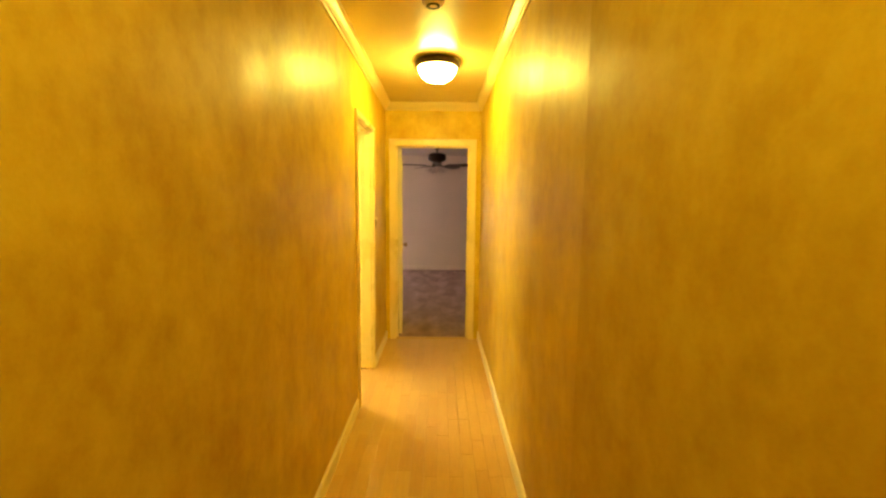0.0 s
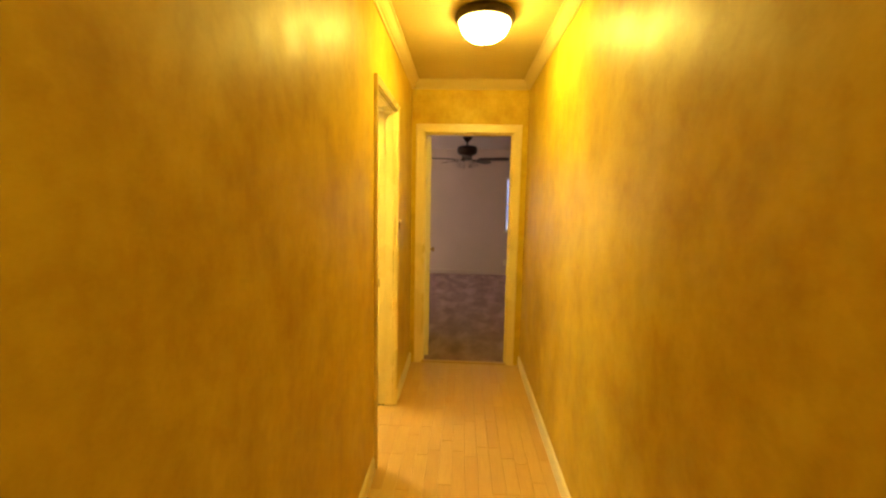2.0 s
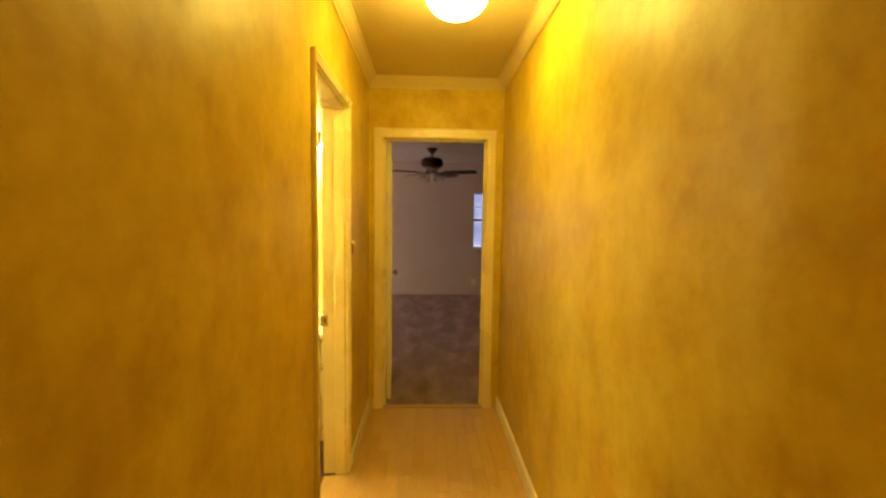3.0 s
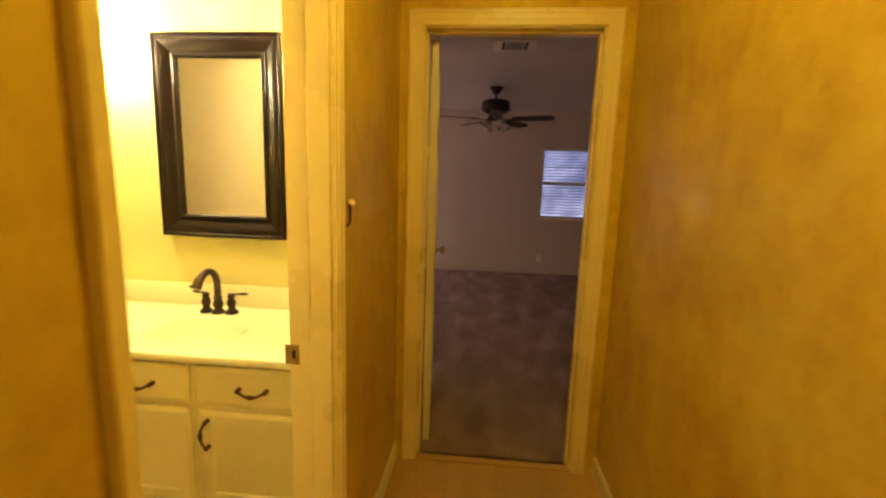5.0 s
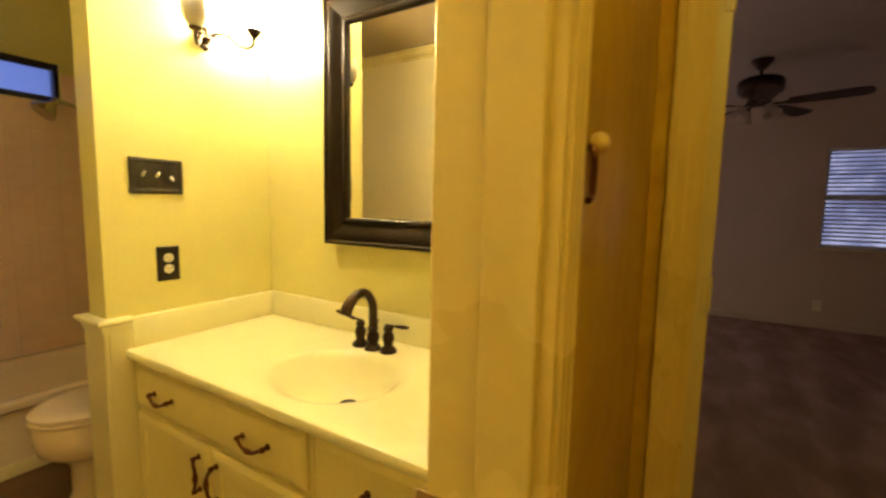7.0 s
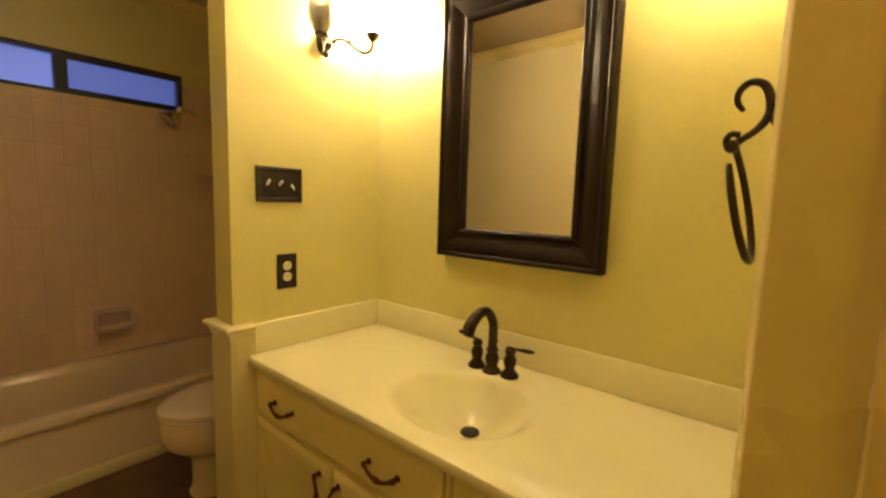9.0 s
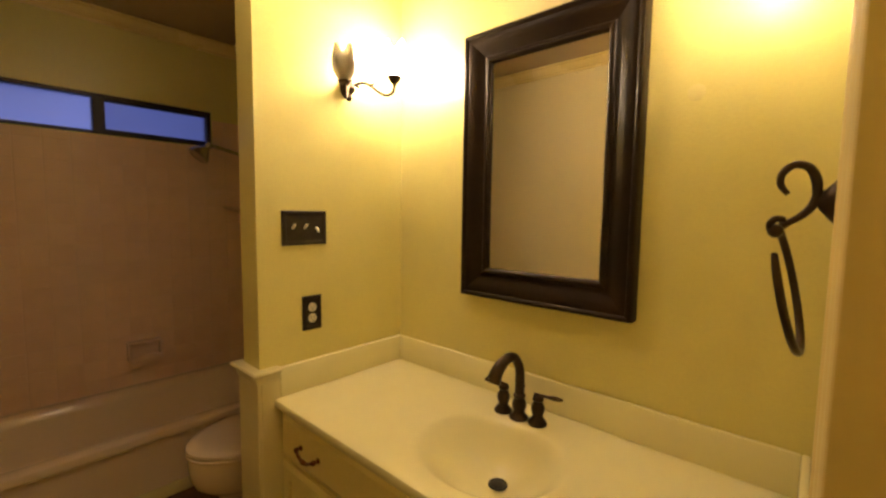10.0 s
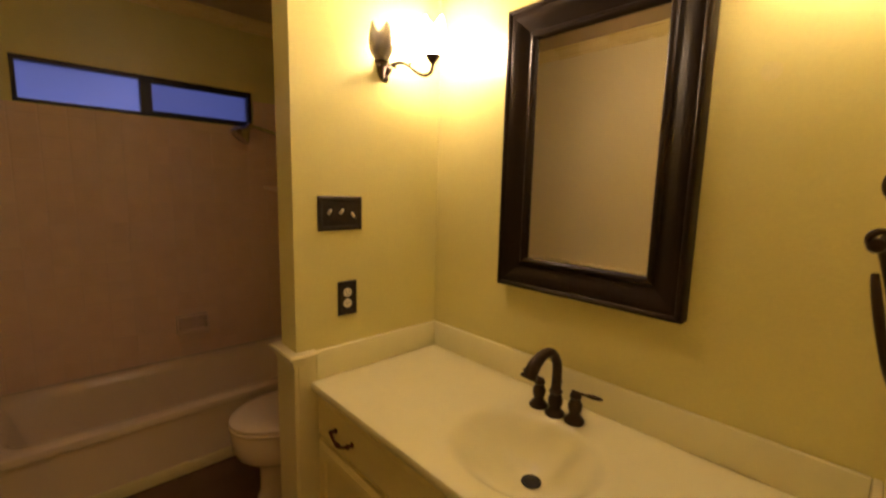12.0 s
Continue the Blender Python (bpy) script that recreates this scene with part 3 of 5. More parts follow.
def counter():
    ob = thing("countertop", (0, 0, 0), "ivory cultured-marble vanity top with moulded oval basin", "countertop")
    bm = bmesh.new()
    x0, x1, y0, y1, t = WX1 + 0.001, BX - 0.001, CF, VY - 0.001, 0.032
    cx, cy = SINK
    n = 64
    prof = [(1.10, 0.0), (1.06, -0.001), (1.0, -0.004), (0.95, -0.010), (0.89, -0.020), (0.80, -0.038), (0.68, -0.064), (0.52, -0.092), (0.33, -0.114), (0.10, -0.126)]
    rings = []
    for k, z in prof:
        sh = 0.045 * (1 - k)
        rings.append([bm.verts.new((cx + 0.215 * k * math.cos(2 * math.pi * i / n), cy + sh + 0.185 * k * math.sin(2 * math.pi * i / n), CT + z)) for i in range(n)])
    for a, b in zip(rings, rings[1:]):
        for i in range(n):
            bm.faces.new((a[i], a[(i + 1) % n], b[(i + 1) % n], b[i]))
    bm.faces.new(rings[-1])
    outer = []
    for i in range(n):
        c, s = math.cos(2 * math.pi * i / n), math.sin(2 * math.pi * i / n)
        k = 1e9
        if c > 1e-6: k = min(k, (x1 - cx) / c)
        if c < -1e-6: k = min(k, (x0 - cx) / c)
        if s > 1e-6: k = min(k, (y1 - cy) / s)
        if s < -1e-6: k = min(k, (y0 - cy) / s)
        outer.append((cx + k * c, cy + k * s))
    for gx, gy in ((x0, y0), (x1, y0), (x1, y1), (x0, y1)):
        j = min(range(n), key=lambda q: (outer[q][0] - gx) ** 2 + (outer[q][1] - gy) ** 2)
        outer[j] = (gx, gy)
    # the front edge turns over in a soft curve
    def edge(p, drop, inset):
        return (p[0], p[1] + inset if abs(p[1] - y0) < 1e-6 else p[1], CT - drop)
    loops = [[bm.verts.new(edge(p, d, i)) for p in outer] for d, i in ((0, 0.008), (0.0025, 0.0025), (0.008, 0), (t - 0.006, 0), (t - 0.001, 0.003), (t, 0.008))]
    for a, b in zip([rings[0]] + loops, loops):
        for i in range(n):
            bm.faces.new((a[i], a[(i + 1) % n], b[(i + 1) % n], b[i]))
    slab = part("slab", bm, M_MARBLE, ob)
    part("drain", lathe([(0, 0.004), (0.012, 0.004), (0.018, 0.002), (0.021, 0.0), (0.024, 0.002), (0.027, 0.0015), (0.028, -0.002), (0, -0.003)], 24, None, Matrix.Translation((cx, cy + 0.05, CT - 0.120))), M_SLOT, slab, "dark bronze drain stopper")
    part("backsplash", rbox(x0 + 0.017, x1 - 0.017, VY - 0.018, VY - 0.001, CT, CT + 0.108, 0.005), M_MARBLE, ob)
    part("side_splash", rbox(x0, x0 + 0.017, CF + 0.02, VY - 0.001, CT, CT + 0.108, 0.005), M_MARBLE, ob)
    part("side_splash", rbox(x1 - 0.017, x1, CF + 0.02, VY - 0.001, CT, CT + 0.108, 0.005), M_MARBLE, ob)


counter()


def raised_front(x0, x1, z0, z1, y, flat=False):
    """A cabinet front: a board with a wide bevelled frame and a sunk panel, or a plain bevelled drawer."""
    bm = bmesh.new()
    def ring(i, dy):
        return [bm.verts.new(p) for p in ((x0 + i, y + dy, z0 + i), (x1 - i, y + dy, z0 + i), (x1 - i, y + dy, z1 - i), (x0 + i, y + dy, z1 - i))]
    steps = [(0, 0.018), (0, 0.009), (0.003, 0.006), (0.015, 0.001), (0.018, 0.0)] if flat else [(0, 0.018), (0, 0.009), (0.003, 0.006), (0.015, 0.001), (0.018, 0.0), (0.052, 0.0), (0.055, 0.008), (0.060, 0.009)]
    rs = [ring(*s) for s in steps]
    for a, b in zip(rs, rs[1:]):
        for i in range(4):
            bm.faces.new((a[i], a[(i + 1) % 4], b[(i + 1) % 4], b[i]))
    bm.faces.new(rs[0][::-1])
    bm.faces.new(rs[-1])
    return bm


def pull(parent, x, z, y, upright):
    """A swan-neck pull with two posts and a leaf in the middle."""
    w = 0.052
    line = spline([(-w, 0, 0), (-w, -0.016, 0), (-w * 0.75, -0.022, -0.006), (-w * 0.4, -0.023, -0.015), (0, -0.024, -0.017), (w * 0.4, -0.023, -0.015), (w * 0.75, -0.022, -0.006), (w, -0.016, 0), (w, 0, 0)], 4)
    rs = [0.0055, 0.0055, 0.005, 0.0050, 0.0085, 0.0050, 0.005, 0.0055, 0.0055]
    bm = tube(line, rs, 8)
    for s in (-1, 1):
        lathe([(0, 0), (0.009, 0), (0.009, 0.003), (0.005, 0.006), (0, 0.006)], 12, bm, Matrix.Translation((s * w, 0, 0)) @ Matrix.Rotation(radians(90), 4, "X"))
        ball(bm, (s * w, -0.018, 0), 0.0085, 10)
    bmesh.ops.transform(bm, matrix=Matrix.Translation((x, y, z)) @ (Matrix.Rotation(radians(upright), 4, "Y") if upright else Matrix()), verts=bm.verts[:])
    return part("pull", bm, M_PULL, parent, "antique copper-bronze swan-neck pull")


def cabinet(name_label, x0, x1, doors, drawer_pulls):
    ob = thing("vanity_cabinet", ((x0 + x1) / 2, VY, 0), name_label, "cabinet", "vanity cabinets under the countertop")
    face = 3.772
    inv = Matrix.Translation((-(x0 + x1) / 2, -VY, 0))
    def add(name, bm, label="", parent=None):
        bmesh.ops.transform(bm, matrix=inv, verts=bm.verts[:])
        return part(name, bm, M_CABINET, parent or ob, label, smooth=False)
    bm = bmesh.new()
    box(bm, x0, x1, face, face + 0.018, 0.09, CT - 0.033)
    box(bm, x0, x0 + 0.015, face + 0.018, VY - 0.003, 0.0, 0.56)
    box(bm, x1 - 0.015, x1, face + 0.018, VY - 0.003, 0.0, 0.56)
    box(bm, x0 + 0.015, x1 - 0.015, face + 0.018, VY - 0.003, 0.09, 0.105)
    box(bm, x0 + 0.015, x1 - 0.015, face + 0.06, face + 0.075, 0.0, 0.09)
    add("body", bm)
    y = face - 0.019
    dr = add("drawer_front", raised_front(x0 + 0.012, x1 - 0.016, 0.527, 0.682, y, True))
    for px in drawer_pulls:
        pull(dr, px - (x0 + x1) / 2, 0.604, y - VY, 0)
    for (a, b, px) in doors:
        dn = add("cabinet_door", raised_front(a, b, 0.115, 0.508, y))
        pull(dn, px - (x0 + x1) / 2, 0.417, y - VY, 90 if px < (a + b) / 2 else -90)
    return ob


cabinet("cream painted double-door cabinet with copper-bronze pulls", WX1 + 0.004, -1.132, [(-1.990, -1.562, -1.606), (-1.552, -1.150, -1.516)], (-1.80, -1.335))
cabinet("cream painted single-door cabinet with copper-bronze pulls", -1.130, BX - 0.004, [(-1.115, -0.640, -1.077)], (-0.895,))


# ---- faucet ----
def faucet():
    ob = thing("faucet", (-1.312, 4.206, CT), "oil-rubbed bronze gooseneck faucet with two lever handles", "faucet")
    body = [(0, 0), (0.030, 0), (0.031, 0.004), (0.027, 0.010), (0.019, 0.018), (0.018, 0.024), (0.022, 0.036), (0.023, 0.048), (0.018, 0.062), (0.016, 0.068), (0.020, 0.072), (0.020, 0.078), (0.015, 0.082), (0, 0.082)]
    part("body", lathe(body, 24), M_BRONZE, ob)
    sp = spline([(0, 0, 0.078), (0, 0, 0.130), (-0.001, -0.004, 0.168), (-0.005, -0.030, 0.203), (-0.010, -0.068, 0.205), (-0.016, -0.102, 0.178), (-0.019, -0.120, 0.143)], 6)
    part("spout", tube(sp, [0.0155, 0.015, 0.0148, 0.0148, 0.0165, 0.0195, 0.021], 16), M_BRONZE, ob)
    part("lift_rod", tube([(0, 0.020, 0.06), (0, 0.024, 0.095)], 0.003, 8, ball(bmesh.new(), (0, 0.024, 0.098), 0.006, 10)), M_BRONZE, ob)
    part("aerator_stub", ball(tube([(-0.020, -0.126, 0.155), (-0.024, -0.146, 0.163)], 0.004, 8), (-0.024, -0.146, 0.163), 0.006, 10), M_BRONZE, ob)
    post = [(0, 0), (0.026, 0), (0.027, 0.004), (0.023, 0.011), (0.015, 0.020), (0.014, 0.026), (0.018, 0.038), (0.0185, 0.050), (0.013, 0.062), (0.012, 0.066), (0.016, 0.070), (0.014, 0.078), (0.008, 0.082), (0, 0.083)]
    for s in (-1, 1):
        m = Matrix.Translation((s * 0.063, 0.006, 0)) @ Matrix.Scale(1.12, 4)
        h = part("handle", lathe(post, 20, None, m), M_BRONZE, ob)
        a = Vector((s * 0.063, 0.006, 0.092))
        d = Vector((s * 0.86, 0.16, 0.02))
        bm = tube([a - d * 0.014, a, a + d * 0.03, a + d * 0.058, a + d * 0.080, a + d * 0.088], [0.006, 0.006, 0.0045, 0.0075, 0.0055, 0.003], 10)
        part("lever", bm, M_BRONZE, h)
    return ob


faucet()


# ---- mirror ----
def mirror():
    x0, x1, z0, z1 = -1.621, -1.009, 1.079, 2.000
    y = VY
    ob = thing("framed_mirror", ((x0 + x1) / 2, y, z0), "wall mirror in a wide black-brown moulded frame", "mirror")
    inv = Matrix.Translation((-(x0 + x1) / 2, -y, -z0))
    prof = [(0.0, 0.0), (0.0, 0.044), (0.003, 0.050), (0.009, 0.052), (0.014, 0.050), (0.017, 0.045), (0.022, 0.046), (0.032, 0.045), (0.046, 0.039), (0.060, 0.031), (0.072, 0.026), (0.077, 0.026), (0.080, 0.030), (0.086, 0.033), (0.092, 0.032), (0.097, 0.027), (0.100, 0.020), (0.100, 0.0)]
    prof = [(w * 1.05, d) for w, d in prof]
    corners = [(x0, z0, 1, 1), (x1, z0, -1, 1), (x1, z1, -1, -1), (x0, z1, 1, -1)]
    for i in range(4):
        a, b = corners[i], corners[(i + 1) % 4]
        bm = bmesh.new()
        va = [bm.verts.new((a[0] + a[2] * p, y - 0.001 - d, a[1] + a[3] * p)) for p, d in prof]
        vb = [bm.verts.new((b[0] + b[2] * p, y - 0.001 - d, b[1] + b[3] * p)) for p, d in prof]
        n = len(prof)
        for k in range(n):
            bm.faces.new((va[k], va[(k + 1) % n], vb[(k + 1) % n], vb[k]))
        bm.faces.new(va[::-1]); bm.faces.new(vb)
        bmesh.ops.transform(bm, matrix=inv, verts=bm.verts[:])
        part("frame_rail", bm, M_FRAME, ob)
    bm = bmesh.new()
    i0, b0 = 0.103, 0.115
    def ring(i, d):
        return [bm.verts.new(p) for p in ((x0 + i, y - d, z0 + i), (x1 - i, y - d, z0 + i), (x1 - i, y - d, z1 - i), (x0 + i, y - d, z1 - i))]
    rs = [ring(i0, 0.004), ring(i0, 0.0172), ring(b0, 0.01722)]
    for a, b in zip(rs, rs[1:]):
        for k in range(4):
            bm.faces.new((a[k], a[(k + 1) % 4], b[(k + 1) % 4], b[k]))
    bm.faces.new(rs[-1]); bm.faces.new(rs[0][::-1])
    bmesh.ops.transform(bm, matrix=inv, verts=bm.verts[:])
    part("mirror_glass", bm, M_MIRROR, ob, "clear mirror glass", smooth=False)


mirror()


# ---- sconces ----
def tulip(scale, petals=4, n=40):
    """An open flower-shaped shade with a pointed rim."""
    bm = bmesh.new()
    prof = [(0.014, 0.0), (0.024, 0.010), (0.035, 0.026), (0.0415, 0.048), (0.0415, 0.068), (0.038, 0.088), (0.034, 0.100)]
    rings = []
    for k, (r, z) in enumerate(prof):
        row = []
        for i in range(n):
            a = 2 * math.pi * i / n
            w = math.cos(petals * a)
            f = k / (len(prof) - 1)
            row.append(bm.verts.new((scale * r * (1 + 0.06 * f * w) * math.cos(a), scale * r * (1 + 0.06 * f * w) * math.sin(a), scale * (z + 0.016 * f * f * w))))
        rings.append(row)
    for a, b in zip(rings, rings[1:]):
        for i in range(n):
            bm.faces.new((a[i], a[(i + 1) % n], b[(i + 1) % n], b[i]))
    bmesh.ops.solidify(bm, geom=bm.faces[:], thickness=0.003)
    return bm


def sconce(place, side, label, lit, lift):
    """A leafy bronze wall bracket with two curled arms: an unlit flower shade on the one, a lit one on the other. side: the way out from the wall along x."""
    ob = thing("wall_sconce", place, label, "wall lamp", "sconces beside the mirror")
    s = side
    ry = Matrix.Rotation(radians(90 * s), 4, "Y")
    part("back_plate", lathe([(0, 0), (0.030, 0), (0.032, 0.005), (0.026, 0.012), (0.014, 0.018), (0, 0.020)], 24, None, Matrix.Diagonal((1, 0.8, 1.5, 1)) @ ry), M_BRONZE, ob)
    bm = lathe([(0, -0.062), (0.008, -0.058), (0.012, -0.048), (0.009, -0.038), (0.016, -0.030), (0.024, -0.016), (0.020, -0.002), (0.012, 0.008), (0.014, 0.016), (0.010, 0.024), (0, 0.030)], 20, None, Matrix.Translation((s * 0.026, 0, 0)))
    tube([(0, 0, -0.005), (s * 0.026, 0, -0.008)], 0.009, 10, bm)
    part("stem", bm, M_BRONZE, ob)
    shape = ((0.028, 0.003, -0.014), (0.042, 0.018, 0.000), (0.062, 0.038, 0.008), (0.080, 0.056, 0.000), (0.100, 0.078, -0.022), (0.120, 0.100, -0.034), (0.137, 0.118, -0.022), (0.141, 0.123, 0.004))
    for way, drop in ((1, 0.0), (-0.82, lift)):
        line = [Vector((s * x, y * way, z + drop * min(1, k / 5))) for k, (x, y, z) in enumerate(shape)]
        arm = part("arm", tube(spline([tuple(p) for p in line], 6), [0.008, 0.007, 0.0062, 0.006, 0.006, 0.006, 0.0065, 0.006], 10), M_BRONZE, ob)
        for k, d in ((3, (0.016, 0.012 * way, 0.008)), (5, (0.014, 0.016 * way, 0.002)), (1, (0.014, 0.010 * way, -0.014))):
            c, d = line[k], Vector((s * d[0], d[1], d[2]))
            part("leaf", tube([c - d * 0.3, c + d * 0.4, c + d], [0.004, 0.006, 0.001], 8), M_BRONZE, arm)
        end = line[-1] - Vector((0, 0, 0.004))
        if way > 0:
            part("cup", lathe([(0, 0), (0.006, 0.0), (0.008, 0.008), (0.016, 0.016), (0.026, 0.034), (0.028, 0.038), (0.024, 0.038), (0.014, 0.022), (0, 0.018)], 20, None, Matrix.Translation(end)), M_BRONZE, arm)
            shade, glassy, up, words = tulip(1.15), lit, 0.026, "glowing frosted flower-shaped shade"
        else:
            part("holder", lathe([(0, 0), (0.010, 0), (0.020, 0.006), (0.022, 0.012), (0.010, 0.018), (0.011, 0.040), (0.020, 0.058), (0.032, 0.088), (0.030, 0.088), (0.018, 0.060), (0, 0.054)], 24, None, Matrix.Translation(end)), M_BRONZE, arm)
            shade, glassy, up, words = tulip(1.0), M_TULIP, 0.012, "clear unlit flower-shaped glass shade"
        bmesh.ops.transform(shade, matrix=Matrix.Translation(end + Vector((0, 0, up))), verts=shade.verts[:])
        part("shade", shade, glassy, ob, words)
    return ob


sconce((WX1, 4.038, 1.850), 1, "oil-rubbed bronze two-arm sconce on the yellow wing wall", M_LITSHADE, -0.044)
sconce((BX, 4.020, 1.858), -1, "oil-rubbed bronze two-arm sconce on the wall near the doorway", M_DIMSHADE, 0.03)


# ---- switches and outlets ----
def plate(name, place, w, h, label, category):
    ob = thing(name, place, label, category)
    bm = bmesh.new()
    def ring(i, d):
        return [bm.verts.new((d, sx * (w / 2 - i), sz * (h / 2 - i))) for sx, sz in ((-1, -1), (1, -1), (1, 1), (-1, 1))]
    rs = [ring(0, 0), ring(0, 0.004), ring(0.003, 0.007), ring(0.012, 0.007), ring(0.017, 0.0045)]
    for a, b in zip(rs, rs[1:]):
        for k in range(4):
            bm.faces.new((a[k], a[(k + 1) % 4], b[(k + 1) % 4], b[k]))
    bm.faces.new(rs[-1]); bm.faces.new(rs[0][::-1])
    part("cover_plate", bm, M_PLATE, ob, smooth=False)
    return ob


sw = plate("light_switch", (WX1, 3.862, 1.318), 0.173, 0.122, "dark bronze three-gang plate with ivory toggle switches", "light switch")
for i, up in ((-1, 1), (0, 1), (1, -1)):
    part("toggle", tube([(0.002, i * 0.046, 0), (0.012, i * 0.046, up * 0.006), (0.020, i * 0.046, up * 0.013)], [0.0052, 0.0045, 0.0040], 8), M_IVORY, sw, "ivory toggle")
    for z in (-0.03, 0.03):
        part("screw", lathe([(0, 0.007), (0.003, 0.0065), (0.003, 0.004)], 8, None, Matrix.Translation((0, i * 0.046, z)) @ Matrix.Rotation(radians(90), 4, "Y")), M_PLATE, sw)


def outlet(place, label, m=Matrix()):
    ob = plate("wall_outlet", place, 0.076, 0.126, label, "outlet")
    for z in (-0.020, 0.020):
        bm = lathe([(0, 0.003), (0.0165, 0.003), (0.0165, 0.0065), (0, 0.0068)], 24, None, Matrix.Translation((0, 0, z)) @ Matrix.Rotation(radians(90), 4, "Y"))
        r = part("receptacle", bm, M_IVORY, ob, "ivory receptacle")
        for y in (-0.006, 0.006):
            part("slot", rbox(0.0065, 0.0075, y - 0.001, y + 0.001, z - 0.001, z + 0.007, 0), M_SLOT, r)
        part("slot", rbox(0.0065, 0.0075, -0.002, 0.002, z - 0.010, z - 0.006, 0), M_SLOT, r)
    return ob


outlet((WX1, 3.887, 1.008), "dark bronze outlet plate with ivory receptacles on the yellow wall")

# ---- towel ring on the wall beside the doorway ----
tr = thing("towel_ring", (BX, 3.762, 1.396), "black wrought towel ring hanging from a curled wall bracket", "towel ring")
part("mount", lathe([(0, 0), (0.022, 0), (0.021, 0.006), (0.014, 0.014), (0.006, 0.022), (0, 0.024)], 20, None, Matrix.Diagonal((1, 0.8, 1.3, 1)) @ Matrix.Rotation(radians(-90), 4, "Y")), M_BRONZE, tr)
curl = spline([(-0.023, 0, 0.004), (-0.025, 0, 0.026), (-0.033, 0, 0.042), (-0.047, 0, 0.046), (-0.058, 0, 0.036), (-0.059, 0, 0.022), (-0.051, 0, 0.010)], 6)
part("curl", tube(curl, [0.0050, 0.0056, 0.0052, 0.0048, 0.0046, 0.0042, 0.0030], 10), M_BRONZE, tr)
part("bracket", tube(spline([(-0.023, 0, 0.010), (-0.027, 0, -0.004), (-0.036, 0, -0.016), (-0.048, 0, -0.025), (-0.056, 0, -0.031)], 6), [0.0050, 0.0052, 0.0046, 0.0044, 0.0050], 10), M_BRONZE, tr)
bm = ball(bmesh.new(), (-0.060, -0.010, -0.036), 0.0088, 14)
tube(spline([(-0.052, -0.012, -0.022), (-0.060, -0.016, -0.021), (-0.066, -0.014, -0.028), (-0.063, -0.006, -0.038), (-0.054, 0.004, -0.038)], 5), 0.0042, 8, bm)
part("eye", bm, M_BRONZE, tr)
hoop = [(-0.044 - 0.016 * math.cos(a) + 0.004 * math.sin(a), 0.055 * math.sin(a), -0.110 + 0.077 * math.cos(a)) for a in np.linspace(radians(-4), radians(308), 46)]
part("ring", tube(hoop, [0.0048] * 42 + [0.0046, 0.0044, 0.0040, 0.0034], 10), M_BRONZE, tr)

# ---- wainscot on the wing wall's end ----
wn_ob = tagged(new("trim_wainscot"), "cream wainscot with a moulded cap round the wing wall's end", "wainscot", kind="structure")
part("panel_end", rbox(WX0 - 0.014, WX1 + 0.014, WY - 0.014, WY - 0.001, 0, 0.80, 0.002, 1), M_TRIM, wn_ob, smooth=False)
part("panel_side", rbox(WX1 + 0.001, WX1 + 0.014, WY - 0.001, 3.770, 0, 0.80, 0.002, 1), M_TRIM, wn_ob, smooth=False)
part("panel_back", rbox(WX0 - 0.014, WX0 - 0.001, WY - 0.001, VY, 0, 0.80, 0.002, 1), M_TRIM, wn_ob, smooth=False)
CAP = [(0, 0), (0.016, 0.0), (0.018, 0.010), (0.022, 0.020), (0.024, 0.028), (0.034, 0.034), (0.036, 0.042), (0.032, 0.048), (0, 0.048)]


def cap_loop():
    bm = bmesh.new()
    rows = []
    for p, q in CAP:
        z = 0.795 + q
        rows.append([bm.verts.new(v) for v in ((WX0 - p, VY - 0.002, z), (WX0 - p, WY - p, z), (WX1 + p, WY - p, z), (WX1 + p, CF + 0.018, z))])
    n = len(CAP)
    for k in range(n):
        a, b = rows[k], rows[(k + 1) % n]
        for i in range(3):
            bm.faces.new((a[i], a[i + 1], b[i + 1], b[i]))
    bm.faces.new([r[0] for r in rows]); bm.faces.new([r[3] for r in rows][::-1])
    return bm


part("cap", cap_loop(), M_TRIM, wn_ob, smooth=False)
part("foot_block", rbox(WX0 - 0.022, WX1 + 0.022, WY - 0.026, WY - 0.014, 0, 0.09, 0.003), M_TRIM, wn_ob, smooth=False)
rail = moulding([(p, q - 0.024) for p, q in CAP], (-2.9, BY, 0.872), (BX, BY, 0.872), (0, 1, 0))
structure("trim_chair_rail", rail, M_TRIM, "cream chair rail along the bathroom wall", "chair rail")


# ---- bath window ----
bw = tagged(new("window_1"), "narrow high bathroom window with frosted panes in a dark frame", "window", kind="structure")
y0, y1, z0, z1 = WIN
fx0, fx1 = TX - 0.075, TX - 0.010
part("frame_top", rbox(fx0, fx1, y0, y1, z1 - 0.020, z1, 0.002, 1), M_BLACKMETAL, bw, smooth=False)
part("frame_bottom", rbox(fx0, fx1, y0, y1, z0, z0 + 0.020, 0.002, 1), M_BLACKMETAL, bw, smooth=False)
part("frame_side", rbox(fx0, fx1, y0, y0 + 0.018, z0 + 0.020, z1 - 0.020, 0.002, 1), M_BLACKMETAL, bw, smooth=False)
part("frame_side", rbox(fx0, fx1, y1 - 0.022, y1, z0 + 0.020, z1 - 0.020, 0.002, 1), M_BLACKMETAL, bw, smooth=False)
part("mullion", rbox(fx0, fx1 + 0.004, 3.535, 3.590, z0 + 0.020, z1 - 0.020, 0.002, 1), M_BLACKMETAL, bw, smooth=False)
